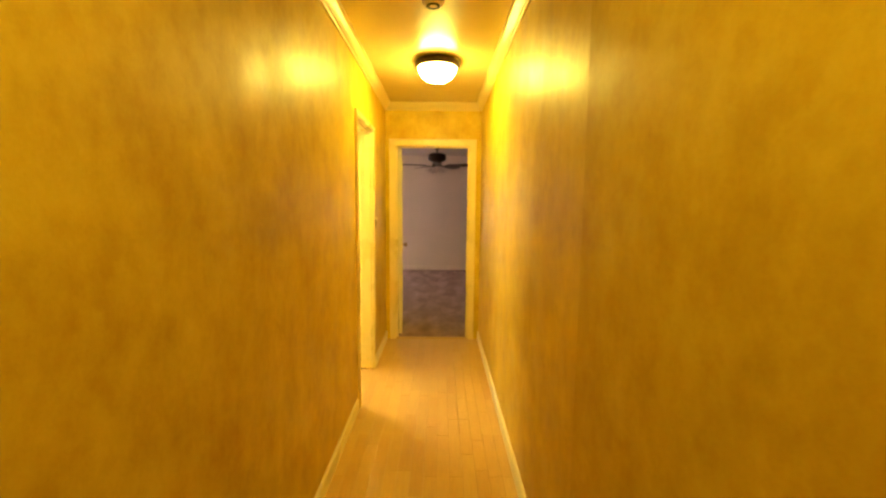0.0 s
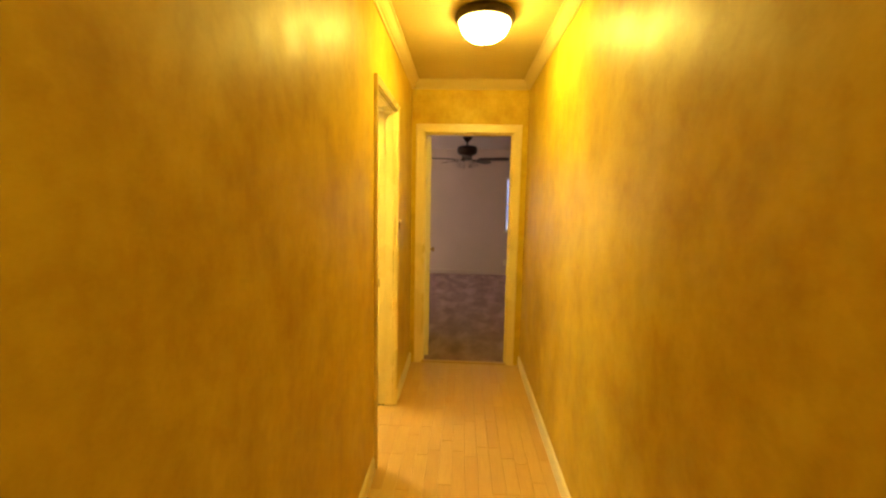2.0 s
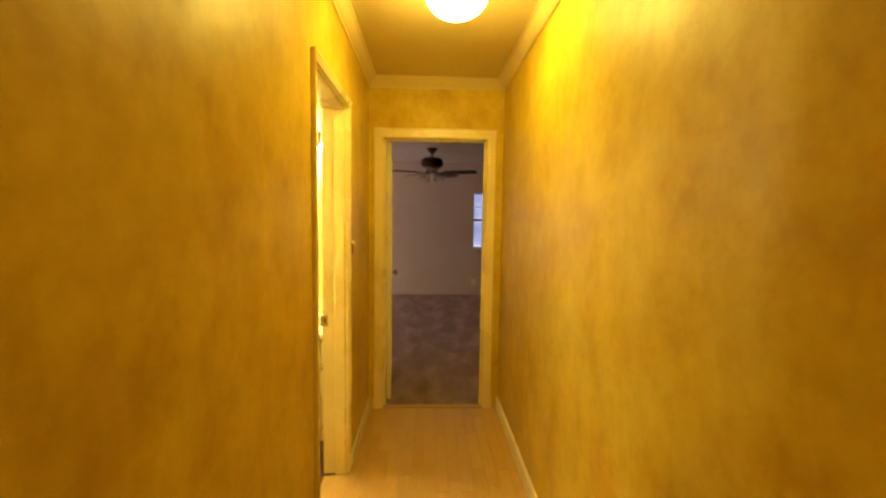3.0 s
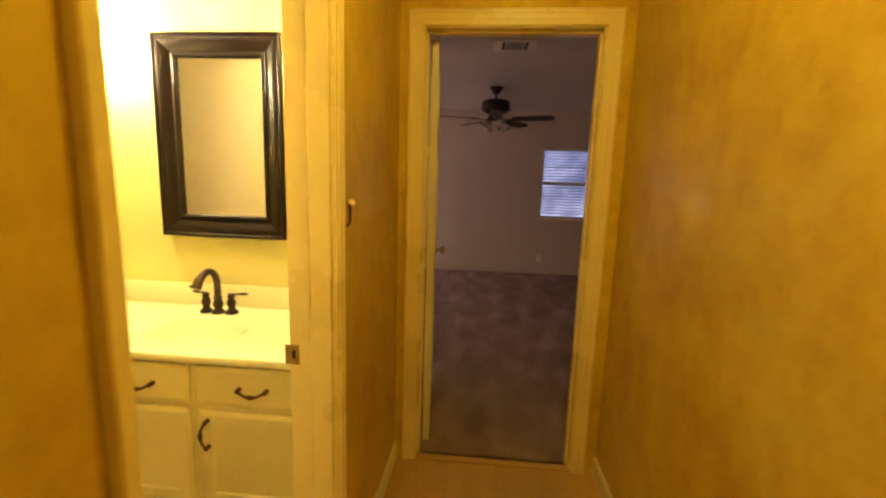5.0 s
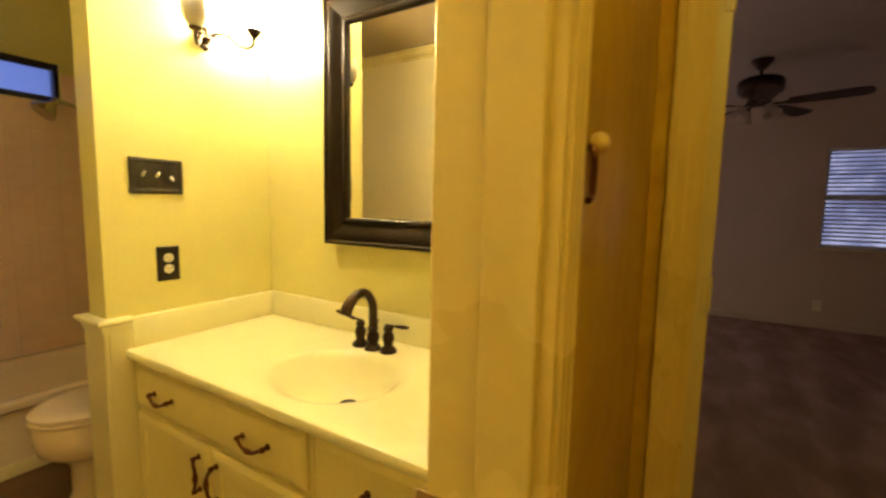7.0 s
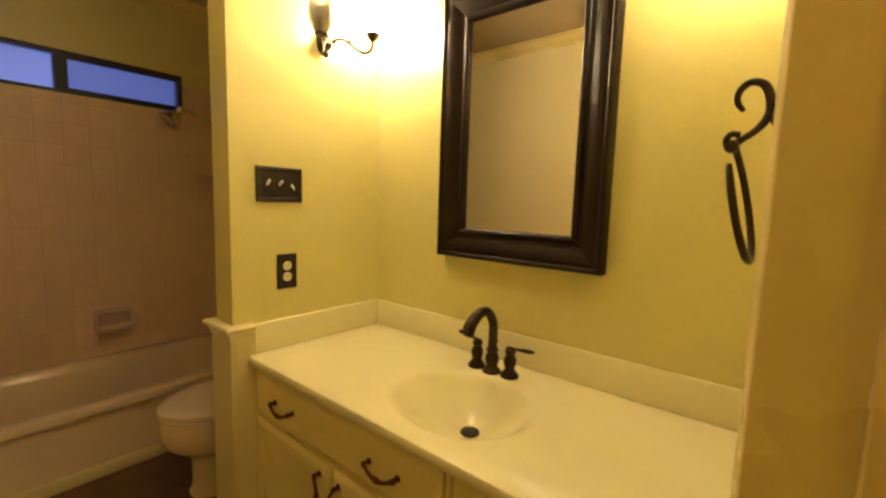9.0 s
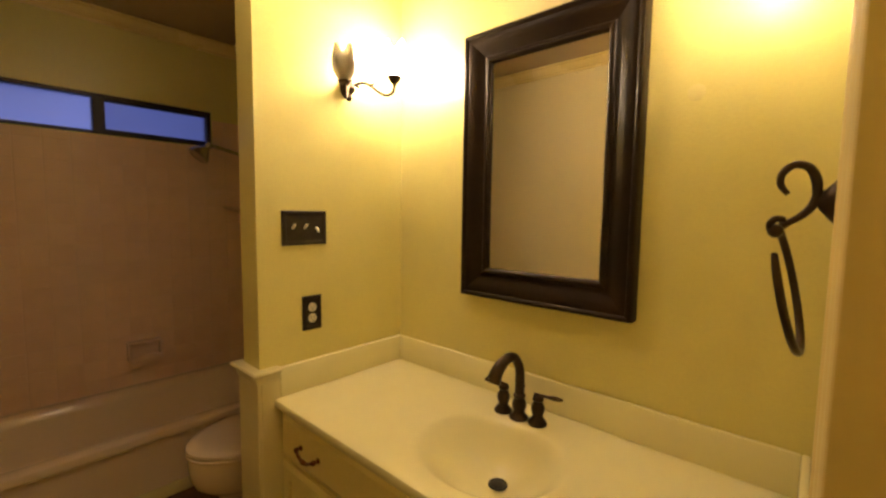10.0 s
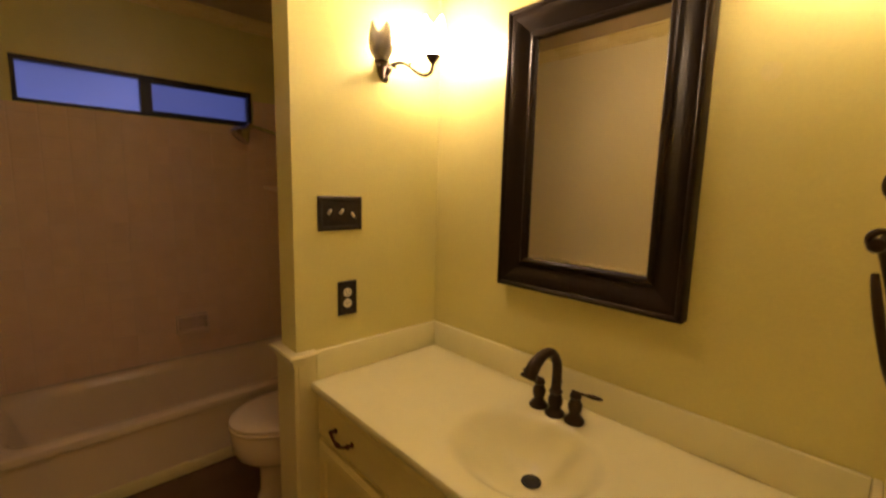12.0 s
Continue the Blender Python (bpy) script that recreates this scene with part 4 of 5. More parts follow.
sash = part("sliding_sash", rbox(fx0 + 0.02, fx1 - 0.01, 3.590, y1 - 0.022, z0 + 0.020, z0 + 0.036, 0.002, 1), M_BLACKMETAL, bw, smooth=False)
part("sash_top", rbox(fx0 + 0.02, fx1 - 0.01, 3.590, y1 - 0.022, z1 - 0.034, z1 - 0.020, 0.002, 1), M_BLACKMETAL, sash, smooth=False)
for a, b in ((y0 + 0.018, 3.535), (3.590, y1 - 0.022)):
    p = part("pane", rbox(TX - 0.050, TX - 0.045, a, b, z0 + 0.020, z1 - 0.020, 0), M_FROST if a < 3.5 else M_SCREENED, bw, "frosted blue-lit pane", smooth=False)
    p.visible_shadow = False


def backdrop(name, x0, x1, y0, y1, z0, z1, colours, strength, scale, label):
    """A plain glowing stretch of dusk outside a window."""
    m = bpy.data.materials.new(name)
    m.use_nodes = True
    nt = m.node_tree
    nt.nodes.clear()
    out = nt.nodes.new("ShaderNodeOutputMaterial")
    em = nt.nodes.new("ShaderNodeEmission")
    col = ramp(nt, texture(nt, "noise", scale, 3), colours)
    nt.links.new(col, em.inputs["Color"])
    em.inputs["Strength"].default_value = strength
    nt.links.new(em.outputs[0], out.inputs["Surface"])
    bm = bmesh.new()
    box(bm, x0, x1, y0, y1, z0, z1)
    return structure(name, bm, m, label, "backdrop")


backdrop("backdrop_west", TX - 2.05, TX - 2.0, 1.6, 5.6, 1.0, 5.0, [(0.36, (0.07, 0.11, 0.25)), (0.5, (0.19, 0.275, 0.58))], BACK_WEST, 0.9, "blue dusk beyond the bathroom window")
backdrop("backdrop_north", -6, 6, RF + 3.0, RF + 3.05, -0.4, 4.5, [(0.34, (0.17, 0.19, 0.36)), (0.50, (0.34, 0.39, 0.70)), (0.66, (0.78, 0.85, 1.25))], BACK_NORTH, 1.6, "blue dusk garden beyond the bedroom windows")


# ---- bath tub ----
def rounded(cx, cy, hx, hy, r, n=10):
    pts = []
    for sx, sy, a0 in ((1, 1, 0), (-1, 1, 90), (-1, -1, 180), (1, -1, 270)):
        for i in range(n + 1):
            a = radians(a0 + 90 * i / n)
            pts.append((cx + sx * (hx - r) + r * math.cos(a), cy + sy * (hy - r) + r * math.sin(a)))
    return pts


def bathtub():
    x0, x1, y0, y1, h = TX + 0.006, -2.885, 2.792, VY - 0.006, 0.335
    cx, cy = (x0 + x1) / 2, (y0 + y1) / 2
    hx, hy = (x1 - x0) / 2, (y1 - y0) / 2
    ob = thing("bathtub", (cx, cy, 0), "white enamelled alcove bathtub with a rolled rim", "bathtub")
    bm = bmesh.new()
    loops = [(hx - 0.010, hy, 0.006, 0.0), (hx - 0.010, hy, 0.006, 0.030), (hx - 0.022, hy, 0.006, 0.045), (hx - 0.022, hy, 0.006, h - 0.050), (hx - 0.004, hy, 0.006, h - 0.040), (hx, hy, 0.008, h - 0.022), (hx - 0.004, hy - 0.002, 0.010, h - 0.006), (hx - 0.014, hy - 0.006, 0.015, h),
             (hx - 0.072, hy - 0.075, 0.10, h - 0.001), (hx - 0.086, hy - 0.092, 0.13, h - 0.010), (hx - 0.100, hy - 0.112, 0.15, h - 0.045), (hx - 0.125, hy - 0.160, 0.17, h - 0.18), (hx - 0.150, hy - 0.200, 0.16, h - 0.255), (hx - 0.200, hy - 0.260, 0.12, h - 0.285)]
    rows = []
    for a, b, r, z in loops:
        rows.append([bm.verts.new((x - cx, y - cy, z)) for x, y in rounded(cx, cy, a, b, r)])
    for a, b in zip(rows, rows[1:]):
        n = len(a)
        for i in range(n):
            bm.faces.new((a[i], a[(i + 1) % n], b[(i + 1) % n], b[i]))
    bm.faces.new(rows[-1])
    part("shell", bm, M_PORCELAIN, ob)
    part("base_strip", rbox(x1 - cx - 0.010, x1 - cx + 0.006, y0 - cy, y1 - cy, 0, 0.060, 0.005), M_TRIM, ob, "cream floor strip")


bathtub()


# ---- toilet ----
def toilet():
    ob = thing("toilet", (-2.46, 3.60, 0), "white porcelain toilet with its lid closed", "toilet")

    def oval(k, front, back, w, z, n=40):
        """An egg outline, narrower to the front at y = front."""
        pts = []
        for i in range(n):
            a = 2 * math.pi * i / n
            c = (front + back) / 2
            y = c + (back - front) / 2 * math.sin(a)
            f = 1 - 0.10 * max(0, -math.sin(a)) ** 2
            pts.append(((w / 2) * f * math.cos(a) * k, y, z))
        return pts

    def skin(rings):
        bm = bmesh.new()
        rows = [[bm.verts.new(p) for p in r] for r in rings]
        for a, b in zip(rows, rows[1:]):
            for i in range(len(a)):
                j = (i + 1) % len(a)
                bm.faces.new((a[i], a[j], b[j], b[i]))
        bm.faces.new(rows[0][::-1]); bm.faces.new(rows[-1])
        return bm

    part("bowl", skin([oval(1, 0.10, 0.52, 0.215, 0.0), oval(1, 0.095, 0.53, 0.215, 0.02), oval(1, 0.11, 0.51, 0.195, 0.05), oval(1, 0.11, 0.50, 0.190, 0.155), oval(1, 0.095, 0.49, 0.205, 0.185), oval(1, 0.055, 0.48, 0.275, 0.212), oval(1, 0.018, 0.475, 0.330, 0.245), oval(1, 0.004, 0.47, 0.350, 0.285), oval(1, 0.0, 0.47, 0.356, 0.350), oval(1, 0.006, 0.46, 0.345, 0.366)]), M_PORCELAIN, ob)
    part("seat", skin([oval(1, 0.006, 0.45, 0.345, 0.366), oval(1, 0.004, 0.45, 0.348, 0.373), oval(1, -0.006, 0.45, 0.367, 0.376), oval(1, -0.007, 0.45, 0.369, 0.384), oval(1, -0.003, 0.45, 0.362, 0.389)]), M_PORCELAIN, ob)
    part("lid", skin([oval(1, 0.004, 0.45, 0.346, 0.389), oval(1, 0.004, 0.45, 0.347, 0.395), oval(1, -0.006, 0.45, 0.367, 0.398), oval(1, -0.006, 0.45, 0.366, 0.408), oval(1, 0.004, 0.445, 0.350, 0.415), oval(1, 0.030, 0.42, 0.30, 0.420), oval(1, 0.10, 0.36, 0.18, 0.422)]), M_PORCELAIN, ob)
    part("tank", rbox(-0.22, 0.22, 0.50, 0.715, 0.37, 0.70, 0.02, 3), M_PORCELAIN, ob)
    part("tank_lid", rbox(-0.23, 0.23, 0.49, 0.718, 0.70, 0.735, 0.010, 3), M_PORCELAIN, ob)
    part("tank_foot", rbox(-0.11, 0.11, 0.40, 0.70, 0.25, 0.372, 0.02, 2), M_PORCELAIN, ob)
    part("flush_lever", tube([(-0.17, 0.50, 0.64), (-0.17, 0.485, 0.64), (-0.11, 0.482, 0.636)], 0.006, 8), M_CHROME, ob)
    for s in (-1, 1):
        part("seat_hinge", rbox(s * 0.07 - 0.02, s * 0.07 + 0.02, 0.43, 0.46, 0.385, 0.410, 0.004), M_PORCELAIN, ob)


toilet()

# ---- tub surround ----
sd = thing("soap_dish", (TX + 0.008, 3.715, 0.425), "tan ceramic soap dish set in the tub wall tiles", "soap dish")
M_DISH = surface("tan_ceramic", (0.78, 0.60, 0.50), (0.82, 0.63, 0.52), 0.16, bumpy=0, fine_mix=0.05)
part("back", rbox(0, 0.010, -0.086, 0.086, 0.06, 0.175, 0.004), M_DISH, sd)
part("tray", rbox(0.008, 0.078, -0.078, 0.078, 0.052, 0.072, 0.007), M_DISH, sd)
part("lip", rbox(0.068, 0.084, -0.082, 0.082, 0.062, 0.096, 0.006), M_DISH, sd)
for s in (-1, 1):
    part("cheek", rbox(0.008, 0.066, s * 0.080 - 0.006, s * 0.080 + 0.006, 0.060, 0.160, 0.005), M_DISH, sd)
part("hood", rbox(0.008, 0.040, -0.086, 0.086, 0.148, 0.172, 0.008), M_DISH, sd)
part("lower_plate", rbox(0, 0.006, -0.070, 0.070, 0.0, 0.052, 0.003), M_DISH, sd)

sh = thing("shower_head", (-3.52, VY, 1.73), "chrome shower head on a bent arm above the tub", "shower head")
part("flange", lathe([(0, 0.008), (0.030, 0.008), (0.032, 0.012), (0.020, 0.022), (0, 0.024)], 24, None, Matrix.Rotation(radians(90), 4, "X")), M_CHROME, sh)
part("arm", tube(spline([(0, -0.012, 0), (0, -0.10, 0.022), (0, -0.21, 0.046), (0, -0.245, 0.050)], 6), 0.0115, 10), M_CHROME, sh)
m = Matrix.Translation((0, -0.245, 0.050)) @ Matrix.Rotation(radians(140), 4, "X") @ Matrix.Scale(1.45, 4)
part("head", lathe([(0, -0.01), (0.013, -0.01), (0.015, 0.006), (0.012, 0.014), (0.020, 0.026), (0.034, 0.044), (0.042, 0.060), (0.043, 0.068), (0.038, 0.071), (0, 0.069)], 28, None, m), M_CHROME, sh)

cs = thing("corner_shelf", (TX + 0.008, VY - 0.008, 1.385), "tan ceramic quarter-round shelf in the tub corner", "corner shelf")
bm = bmesh.new()
top = [bm.verts.new((0, 0, 0.018))] + [bm.verts.new((0.13 * math.cos(a), -0.13 * math.sin(a), 0.018)) for a in np.linspace(0, math.pi / 2, 14)]
low = [bm.verts.new((0, 0, -0.03))] + [bm.verts.new((0.11 * math.cos(a), -0.11 * math.sin(a), 0.0)) for a in np.linspace(0, math.pi / 2, 14)]
bm.faces.new(top); bm.faces.new(low[::-1])
for i in range(15):
    bm.faces.new((top[i], low[i], low[(i + 1) % 15], top[(i + 1) % 15]))
part("shelf", bm, M_DISH, cs)

tb = thing("towel_bar_bracket", (TX + 0.008, 2.84, 1.58), "tan ceramic bar bracket on the tub wall tiles", "towel bar")
part("bar", tube([(0.045, -0.03, 0.045), (0.045, 0.055, 0.045)], [0.010, 0.012], 12), M_DISH, tb)
part("post", rbox(0, 0.052, -0.020, 0.020, 0.020, 0.068, 0.008), M_DISH, tb)
part("lug", rbox(0, 0.020, -0.024, 0.024, -0.045, 0.020, 0.008), M_DISH, tb)

pt = thing("wall_patch", (-0.893, VY, 1.692), "faint round filled patch on the yellow wall", "wall patch")
part("disc", lathe([(0, 0), (0.021, 0), (0.019, 0.0006), (0, 0.0008)], 24, None, Matrix.Rotation(radians(90), 4, "X")), surface("filler", (0.72, 0.645, 0.26), (0.77, 0.69, 0.30), 0.42), pt)


# ---- bedroom windows ----
def bed_window(name, w, label):
    ob = tagged(new(name), label, "window", kind="structure")
    x0, x1, z0, z1 = w
    ya, yb = RF + 0.055, RF + 0.115
    fr = 0.035
    part("window_frame", rbox(x0, x0 + fr, ya, yb, z0, z1, 0.003, 1), M_TRIM, ob, smooth=False)
    part("window_frame", rbox(x1 - fr, x1, ya, yb, z0, z1, 0.003, 1), M_TRIM, ob, smooth=False)
    part("window_frame", rbox(x0 + fr, x1 - fr, ya, yb, z1 - fr, z1, 0.003, 1), M_TRIM, ob, smooth=False)
    part("window_frame", rbox(x0 + fr, x1 - fr, ya, yb, z0, z0 + fr, 0.003, 1), M_TRIM, ob, smooth=False)
    zm = (z0 + z1) / 2
    part("meeting_rail", rbox(x0 + fr, x1 - fr, ya + 0.005, yb - 0.01, zm - 0.025, zm + 0.025, 0.003, 1), M_TRIM, ob, smooth=False)
    part("muntin", rbox(x0 + fr, x1 - fr, ya + 0.02, yb - 0.02, zm + 0.245, zm + 0.262, 0.002, 1), M_BLACKMETAL, ob, smooth=False)
    for a, b in ((z0 + fr, zm - 0.025), (zm + 0.025, z1 - fr)):
        p = part("pane", rbox(x0 + fr, x1 - fr, ya + 0.03, ya + 0.034, a, b, 0), M_GLASS, ob, smooth=False)
        p.visible_shadow = False
    part("window_sill", rbox(x0 - 0.03, x1 + 0.03, RF - 0.035, RF + 0.054, z0 - 0.022, z0 - 0.001, 0.005), M_TRIM, ob, smooth=False)
    blind = thing("window_blind", ((x0 + x1) / 2, RF + 0.028, z1), "white horizontal slat blind with the slats half open", "window blind", "bedroom window blinds")
    hw = (x1 - x0) / 2 - 0.008
    part("head_rail", rbox(-hw, hw, -0.022, 0.022, -0.040, -0.002, 0.003), M_SLAT, blind, smooth=False)
    n = int((z1 - z0 - 0.07) / 0.043)
    bm = bmesh.new()
    c, s = math.cos(radians(24)), math.sin(radians(24))
    rows = []
    for x in (-hw + 0.003, hw - 0.003):
        rows.append([bm.verts.new((x, c * u - s * v, s * u + c * v)) for u, v in ((-0.024, 0), (-0.012, 0.0025), (0, 0.0035), (0.012, 0.0025), (0.024, 0), (0.012, 0.0005), (0, 0.0015), (-0.012, 0.0005))])
    for i in range(8):
        bm.faces.new((rows[0][i], rows[0][(i + 1) % 8], rows[1][(i + 1) % 8], rows[1][i]))
    bm.faces.new(rows[0]); bm.faces.new(rows[1][::-1])
    first = part("slat", bm, M_SLAT, blind)
    first.location.z = -0.065
    for i in range(1, n):
        o = new("slat", first.data)
        o.parent = blind
        o.location.z = -0.065 - 0.043 * i
    part("bottom_rail", rbox(-hw, hw, -0.018, 0.018, -(z1 - z0) + 0.004, -(z1 - z0) + 0.022, 0.003), M_SLAT, blind, smooth=False)
    for x in (-hw * 0.6, 0, hw * 0.6):
        part("ladder_cord", tube([(x, -0.023, -0.04), (x, -0.023, -(z1 - z0) + 0.02)], 0.0012, 6), M_SLAT, blind)


bed_window("window_2", BW1, "white sash window with a half-open slat blind")
bed_window("window_3", BW2, "white sash window with a half-open slat blind")
# added area lamp before window_3, warmer than the dusk outside, brightens the bedroom
fill = new("window_fill", bpy.data.lights.new("window_fill", "AREA"))
fill.data.shape, fill.data.size, fill.data.size_y, fill.data.energy, fill.data.color = "RECTANGLE", 0.80, 1.0, FILL_WATTS, (1.0, 0.88, 0.88)
fill.matrix_world = look(((BW2[0] + BW2[1]) / 2, RF - 0.01, (BW2[2] + BW2[3]) / 2), ((BW2[0] + BW2[1]) / 2 - 2.0, RF - 1.9, 0.5))
fill.data.spread = radians(112)


# ---- bedroom ceiling fan ----
def ceiling_fan():
    ob = thing("ceiling_fan", (0.020, 7.40, TOP), "dark bronze ceiling fan with five walnut blades and glass shades", "ceiling fan")
    part("canopy", lathe([(0, 0), (0.078, 0), (0.080, -0.012), (0.066, -0.030), (0.040, -0.062), (0.024, -0.078), (0, -0.080)], 32), M_BRONZE, ob)
    part("down_rod", tube([(0, 0, -0.07), (0, 0, -0.14)], 0.013, 12), M_BRONZE, ob)
    part("motor", lathe([(0, -0.125), (0.05, -0.128), (0.120, -0.140), (0.152, -0.160), (0.160, -0.185), (0.160, -0.235), (0.150, -0.258), (0.120, -0.278), (0.080, -0.290), (0.075, -0.310), (0.085, -0.325), (0.080, -0.345), (0.040, -0.360), (0, -0.362)], 40), M_BRONZE, ob)
    for k in range(5):
        a = radians(54 + 72 * k)
        m = Matrix.Rotation(a, 4, "Z") @ Matrix.Translation((0, 0, -0.350)) @ Matrix.Rotation(radians(-11), 4, "X")
        bm = bmesh.new()
        out = [(0.20, -0.050), (0.24, -0.062), (0.45, -0.070), (0.60, -0.072), (0.645, -0.060), (0.665, -0.030), (0.670, 0), (0.665, 0.030), (0.645, 0.060), (0.60, 0.072), (0.45, 0.070), (0.24, 0.062), (0.20, 0.050)]
        top = [bm.verts.new(m @ Vector((x, y, 0.004))) for x, y in out]
        low = [bm.verts.new(m @ Vector((x, y, -0.004))) for x, y in out]
        bm.faces.new(top); bm.faces.new(low[::-1])
        for i in range(len(out)):
            bm.faces.new((top[i], low[i], low[(i + 1) % len(out)], top[(i + 1) % len(out)]))
        bl = part("blade", bm, M_BLADE, ob, "dark walnut blade")
        bm = bmesh.new()
        irn = [(0.09, -0.016), (0.17, -0.014), (0.21, -0.042), (0.27, -0.036), (0.30, 0), (0.27, 0.036), (0.21, 0.042), (0.17, 0.014), (0.09, 0.016)]
        top = [bm.verts.new(m @ Vector((x, y, -0.004))) for x, y in irn]
        low = [bm.verts.new(m @ Vector((x, y, -0.010))) for x, y in irn]
        bm.faces.new(top); bm.faces.new(low[::-1])
        for i in range(len(irn)):
            bm.faces.new((top[i], low[i], low[(i + 1) % len(irn)], top[(i + 1) % len(irn)]))
        part("blade_iron", bm, M_BRONZE, bl)
    for k in range(4):
        a = radians(30 + 90 * k)
        d = Vector((math.cos(a), math.sin(a), 0))
        lm = part("lamp_arm", tube(spline([d * 0.05 + Vector((0, 0, -0.345)), d * 0.09 + Vector((0, 0, -0.352)), d * 0.115 + Vector((0, 0, -0.372))], 4), 0.009, 8), M_BRONZE, ob)
        m = Matrix.Translation(d * 0.118 + Vector((0, 0, -0.372))) @ Vector((0, 0, -1)).rotation_difference((d * 0.55 + Vector((0, 0, -1))).normalized()).to_matrix().to_4x4()
        bm = lathe([(0.020, 0.0), (0.026, -0.012), (0.034, -0.040), (0.046, -0.070), (0.062, -0.092), (0.060, -0.093), (0.043, -0.070), (0.031, -0.040), (0.022, -0.012), (0.017, 0.0)], 20, None, m)
        part("glass_shade", bm, M_SHADE, lm, "pale bell-shaped glass shade")
    part("pull_chain", tube([(0.03, -0.05, -0.34), (0.03, -0.05, -0.44)], 0.002, 6), M_BRASS, ob)


M_SHADE = surface("dull_frosted_shade", (0.50, 0.43, 0.37), (0.56, 0.48, 0.42), 0.35, fine_mix=0.1, bumpy=0)
ceiling_fan()

vt = thing("ceiling_vent", (0.112, 5.93, TOP), "painted ceiling air vent with dark gaps between its slats", "ceiling vent")
part("backing", rbox(-0.14, 0.14, -0.11, 0.11, -0.004, -0.001, 0), M_SLOT, vt, smooth=False)
for a in ((-0.17, 0.17, -0.14, -0.105), (-0.17, 0.17, 0.105, 0.14), (-0.17, -0.10, -0.105, 0.105), (0.10, 0.17, -0.105, 0.105)):
    part("frame", rbox(*a, -0.010, -0.001, 0.003), M_VENT, vt, smooth=False)
for i in range(8):
    y = -0.0945 + 0.027 * i
    bm = rbox(-0.068, 0.068, -0.0145, 0.0145, -0.001, 0.001, 0)
    bmesh.ops.transform(bm, matrix=Matrix.Translation((0, y, -0.010)) @ Matrix.Rotation(radians(14), 4, "X"), verts=bm.verts[:])
    part("slat", bm, M_VENT, vt, smooth=False)
for s in (-1, 1):
    part("divider", rbox(s * 0.072 - 0.004, s * 0.072 + 0.004, -0.105, 0.105, -0.012, -0.004, 0.001, 1), M_VENT, vt, smooth=False)

bo = thing("wall_outlet", (0.84, RF, 0.25), "ivory outlet on the beige bedroom wall", "outlet")
part("cover_plate", rbox(-0.036, 0.036, -0.006, 0, -0.058, 0.058, 0.003), M_IVORY, bo)
for z in (-0.02, 0.02):
    part("receptacle", rbox(-0.014, 0.014, -0.008, -0.006, z - 0.013, z + 0.013, 0.002), M_VENT, bo)

# ---- tiles of the tub wall ----
tw = tagged(new("wall_tiles"), "pinkish-tan square tiles above the bathtub", "wall tiles", kind="structure")
bm = bmesh.new()
box(bm, TX, TX + 0.0066, 2.792, VY, 0.30, WIN[2] - 0.004)
box(bm, TX, TX + 0.0066, WIN[1] + 0.004, VY, WIN[2] - 0.004, 1.955)
part("grout", bm, M_GROUT, tw, smooth=False)
PITCH, GAP = 0.1105, 0.0025


def tile_mesh(w, h):
    bm = rbox(0, 0.006, -w / 2, w / 2, -h / 2, h / 2, 0.0018, 1)
    finish(bm, False)
    me = bpy.data.meshes.new("tile")
    bm.to_mesh(me); bm.free()
    me.materials.append(M_TILE)
    return me


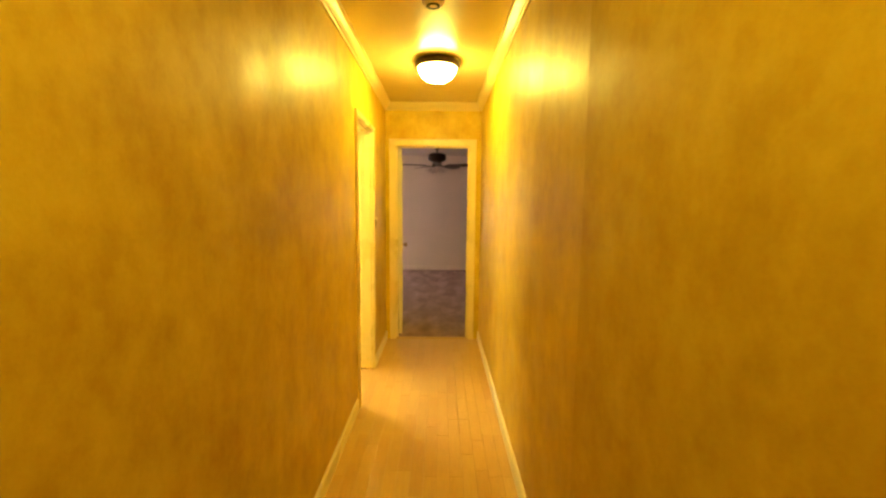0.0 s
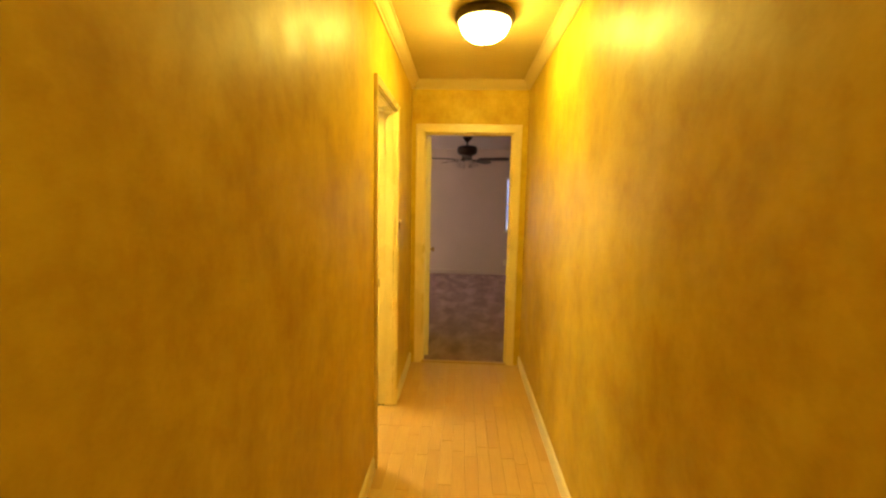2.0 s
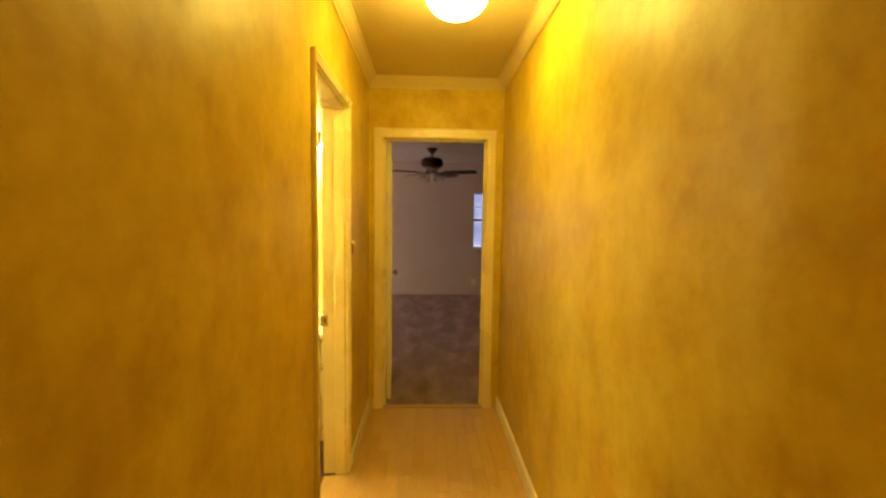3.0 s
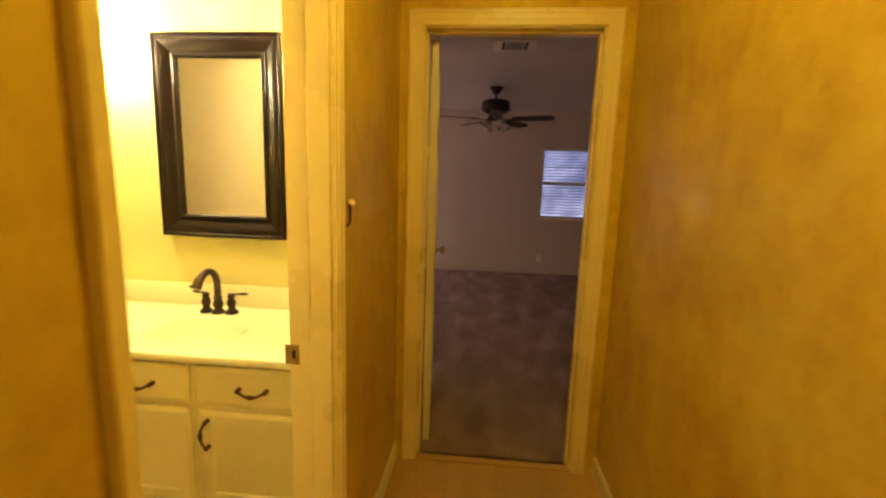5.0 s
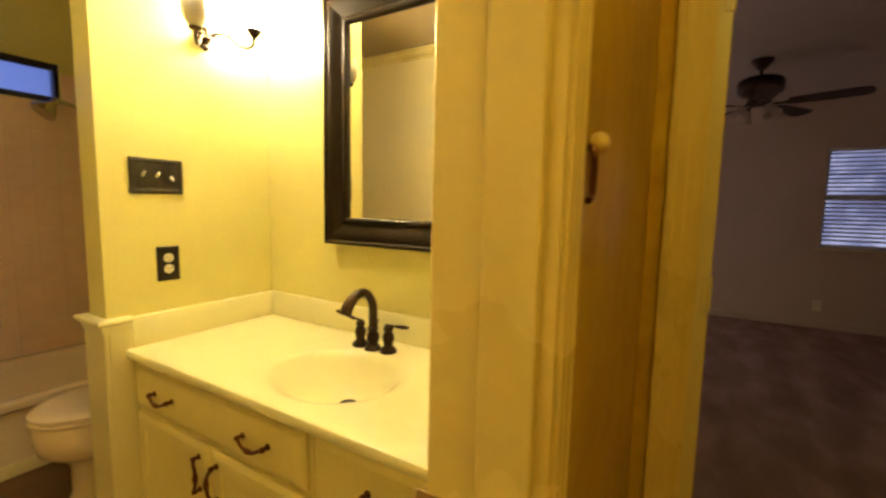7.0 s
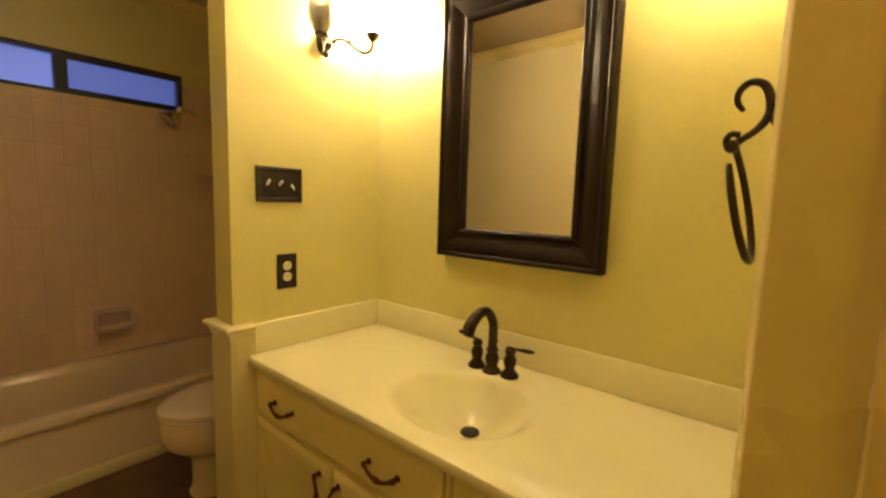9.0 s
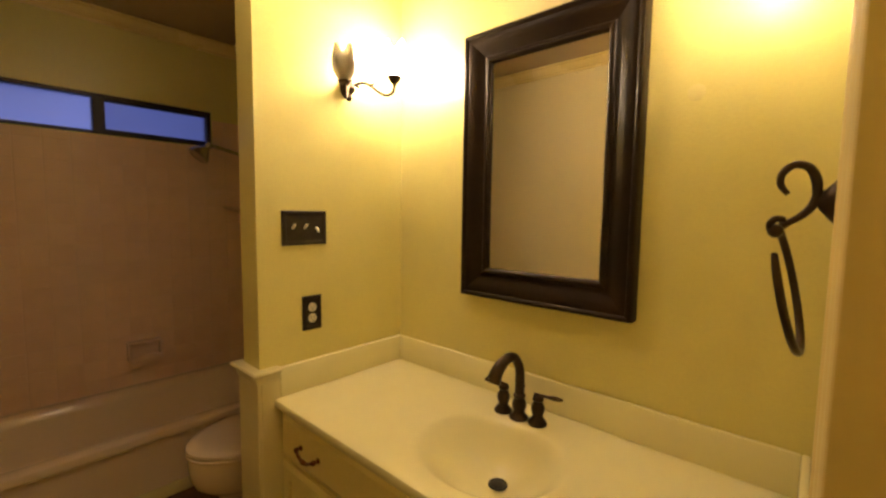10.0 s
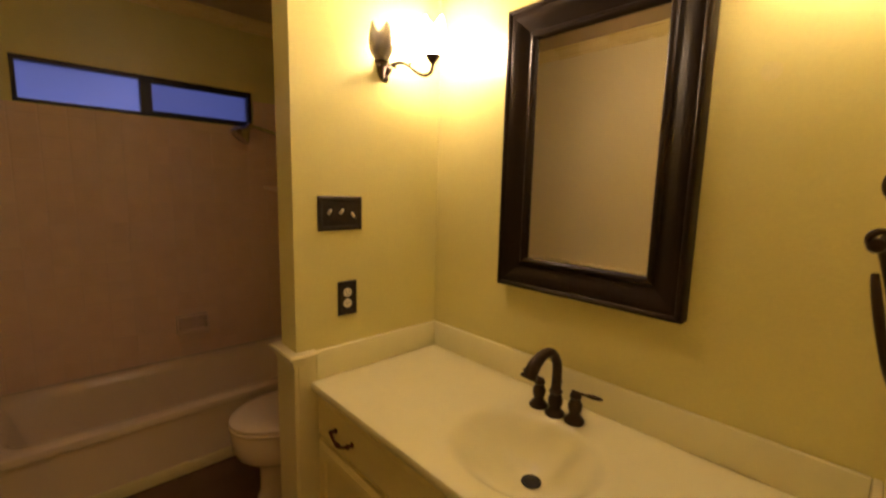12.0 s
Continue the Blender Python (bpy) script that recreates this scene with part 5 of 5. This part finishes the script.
FULL = tile_mesh(PITCH - GAP, PITCH - GAP)
CUTS = {}
for r in range(15):
    zt = 1.955 - PITCH * r
    zb = zt - PITCH
    for c in range(14):
        ya = VY - 0.006 - PITCH * c
        yb = max(ya - PITCH, 2.793)
        z_lo, z_hi = max(zb, 0.338), zt
        if z_hi > WIN[2] - 0.004 and yb < WIN[1]:
            if ya < WIN[1] + 0.02 or zb > WIN[2] - 0.03:
                if ya > WIN[1] + 0.02:
                    yb = WIN[1] + 0.004
                elif zb < WIN[2] - 0.03:
                    z_hi = WIN[2] - 0.004
                else:
                    continue
            else:
                yb = WIN[1] + 0.004
        if 3.62 < (ya + yb) / 2 < 3.81 and z_lo < 0.57:
            continue
        w, h = round(ya - yb - GAP, 3), round(z_hi - z_lo - GAP, 3)
        if w < 0.012 or h < 0.012:
            continue
        me = FULL if abs(w - (PITCH - GAP)) < 0.001 and abs(h - (PITCH - GAP)) < 0.001 else CUTS.setdefault((w, h), tile_mesh(w, h))
        o = new("tile", me)
        o.parent = tw
        o.location = (TX + 0.002 + random.uniform(0, 0.0006), (ya + yb) / 2, (z_lo + z_hi) / 2)

# ---- hall floor boards ----
hf = tagged(new("floor"), "honey-toned laminate strip floor of the hall", "floor", kind="structure")
bm = bmesh.new()
box(bm, HL - 0.06, HR + 0.05, -1.7, HE + 0.05, -0.1, -0.011)
box(bm, BX - 0.02, HL - 0.061, DY0 + 0.02, DY1 - 0.02, -0.05, -0.010)
part("underlay", bm, M_UNDER, hf, smooth=False)
STRIP = (HR - HL) / 14


def plank_mesh(length):
    bm = rbox(-STRIP / 2 + 0.0003, STRIP / 2 - 0.0003, 0.0004, length - 0.0004, -0.011, 0, 0.0006, 1)
    finish(bm, False)
    me = bpy.data.meshes.new("plank")
    bm.to_mesh(me); bm.free()
    me.materials.append(M_PLANK)
    return me


LENGTHS = {v: plank_mesh(v) for v in (0.30, 0.40, 0.50, 0.60)}
for c in range(14):
    y = -1.6 - random.choice((0.0, 0.1, 0.05))
    while y < HE - 0.004:
        v = random.choice((0.30, 0.40, 0.50, 0.60))
        left = HE - 0.004 - y
        me = LENGTHS[v] if v < left else plank_mesh(left)
        o = new("plank", me)
        o.parent = hf
        o.location = (HL + STRIP * (c + 0.5), y, 0)
        y += min(v, left + 0.01)
for c in (1, 2):
    y, stop = DY0 + 0.018, DY1 - 0.018
    for v in ((0.40, 0.30), (0.30, 0.40))[c - 1]:
        v = min(v, stop - y)
        o = new("plank", plank_mesh(v))
        o.parent = hf
        o.location = (HL - STRIP * (c - 0.5), y, 0)
        y += v
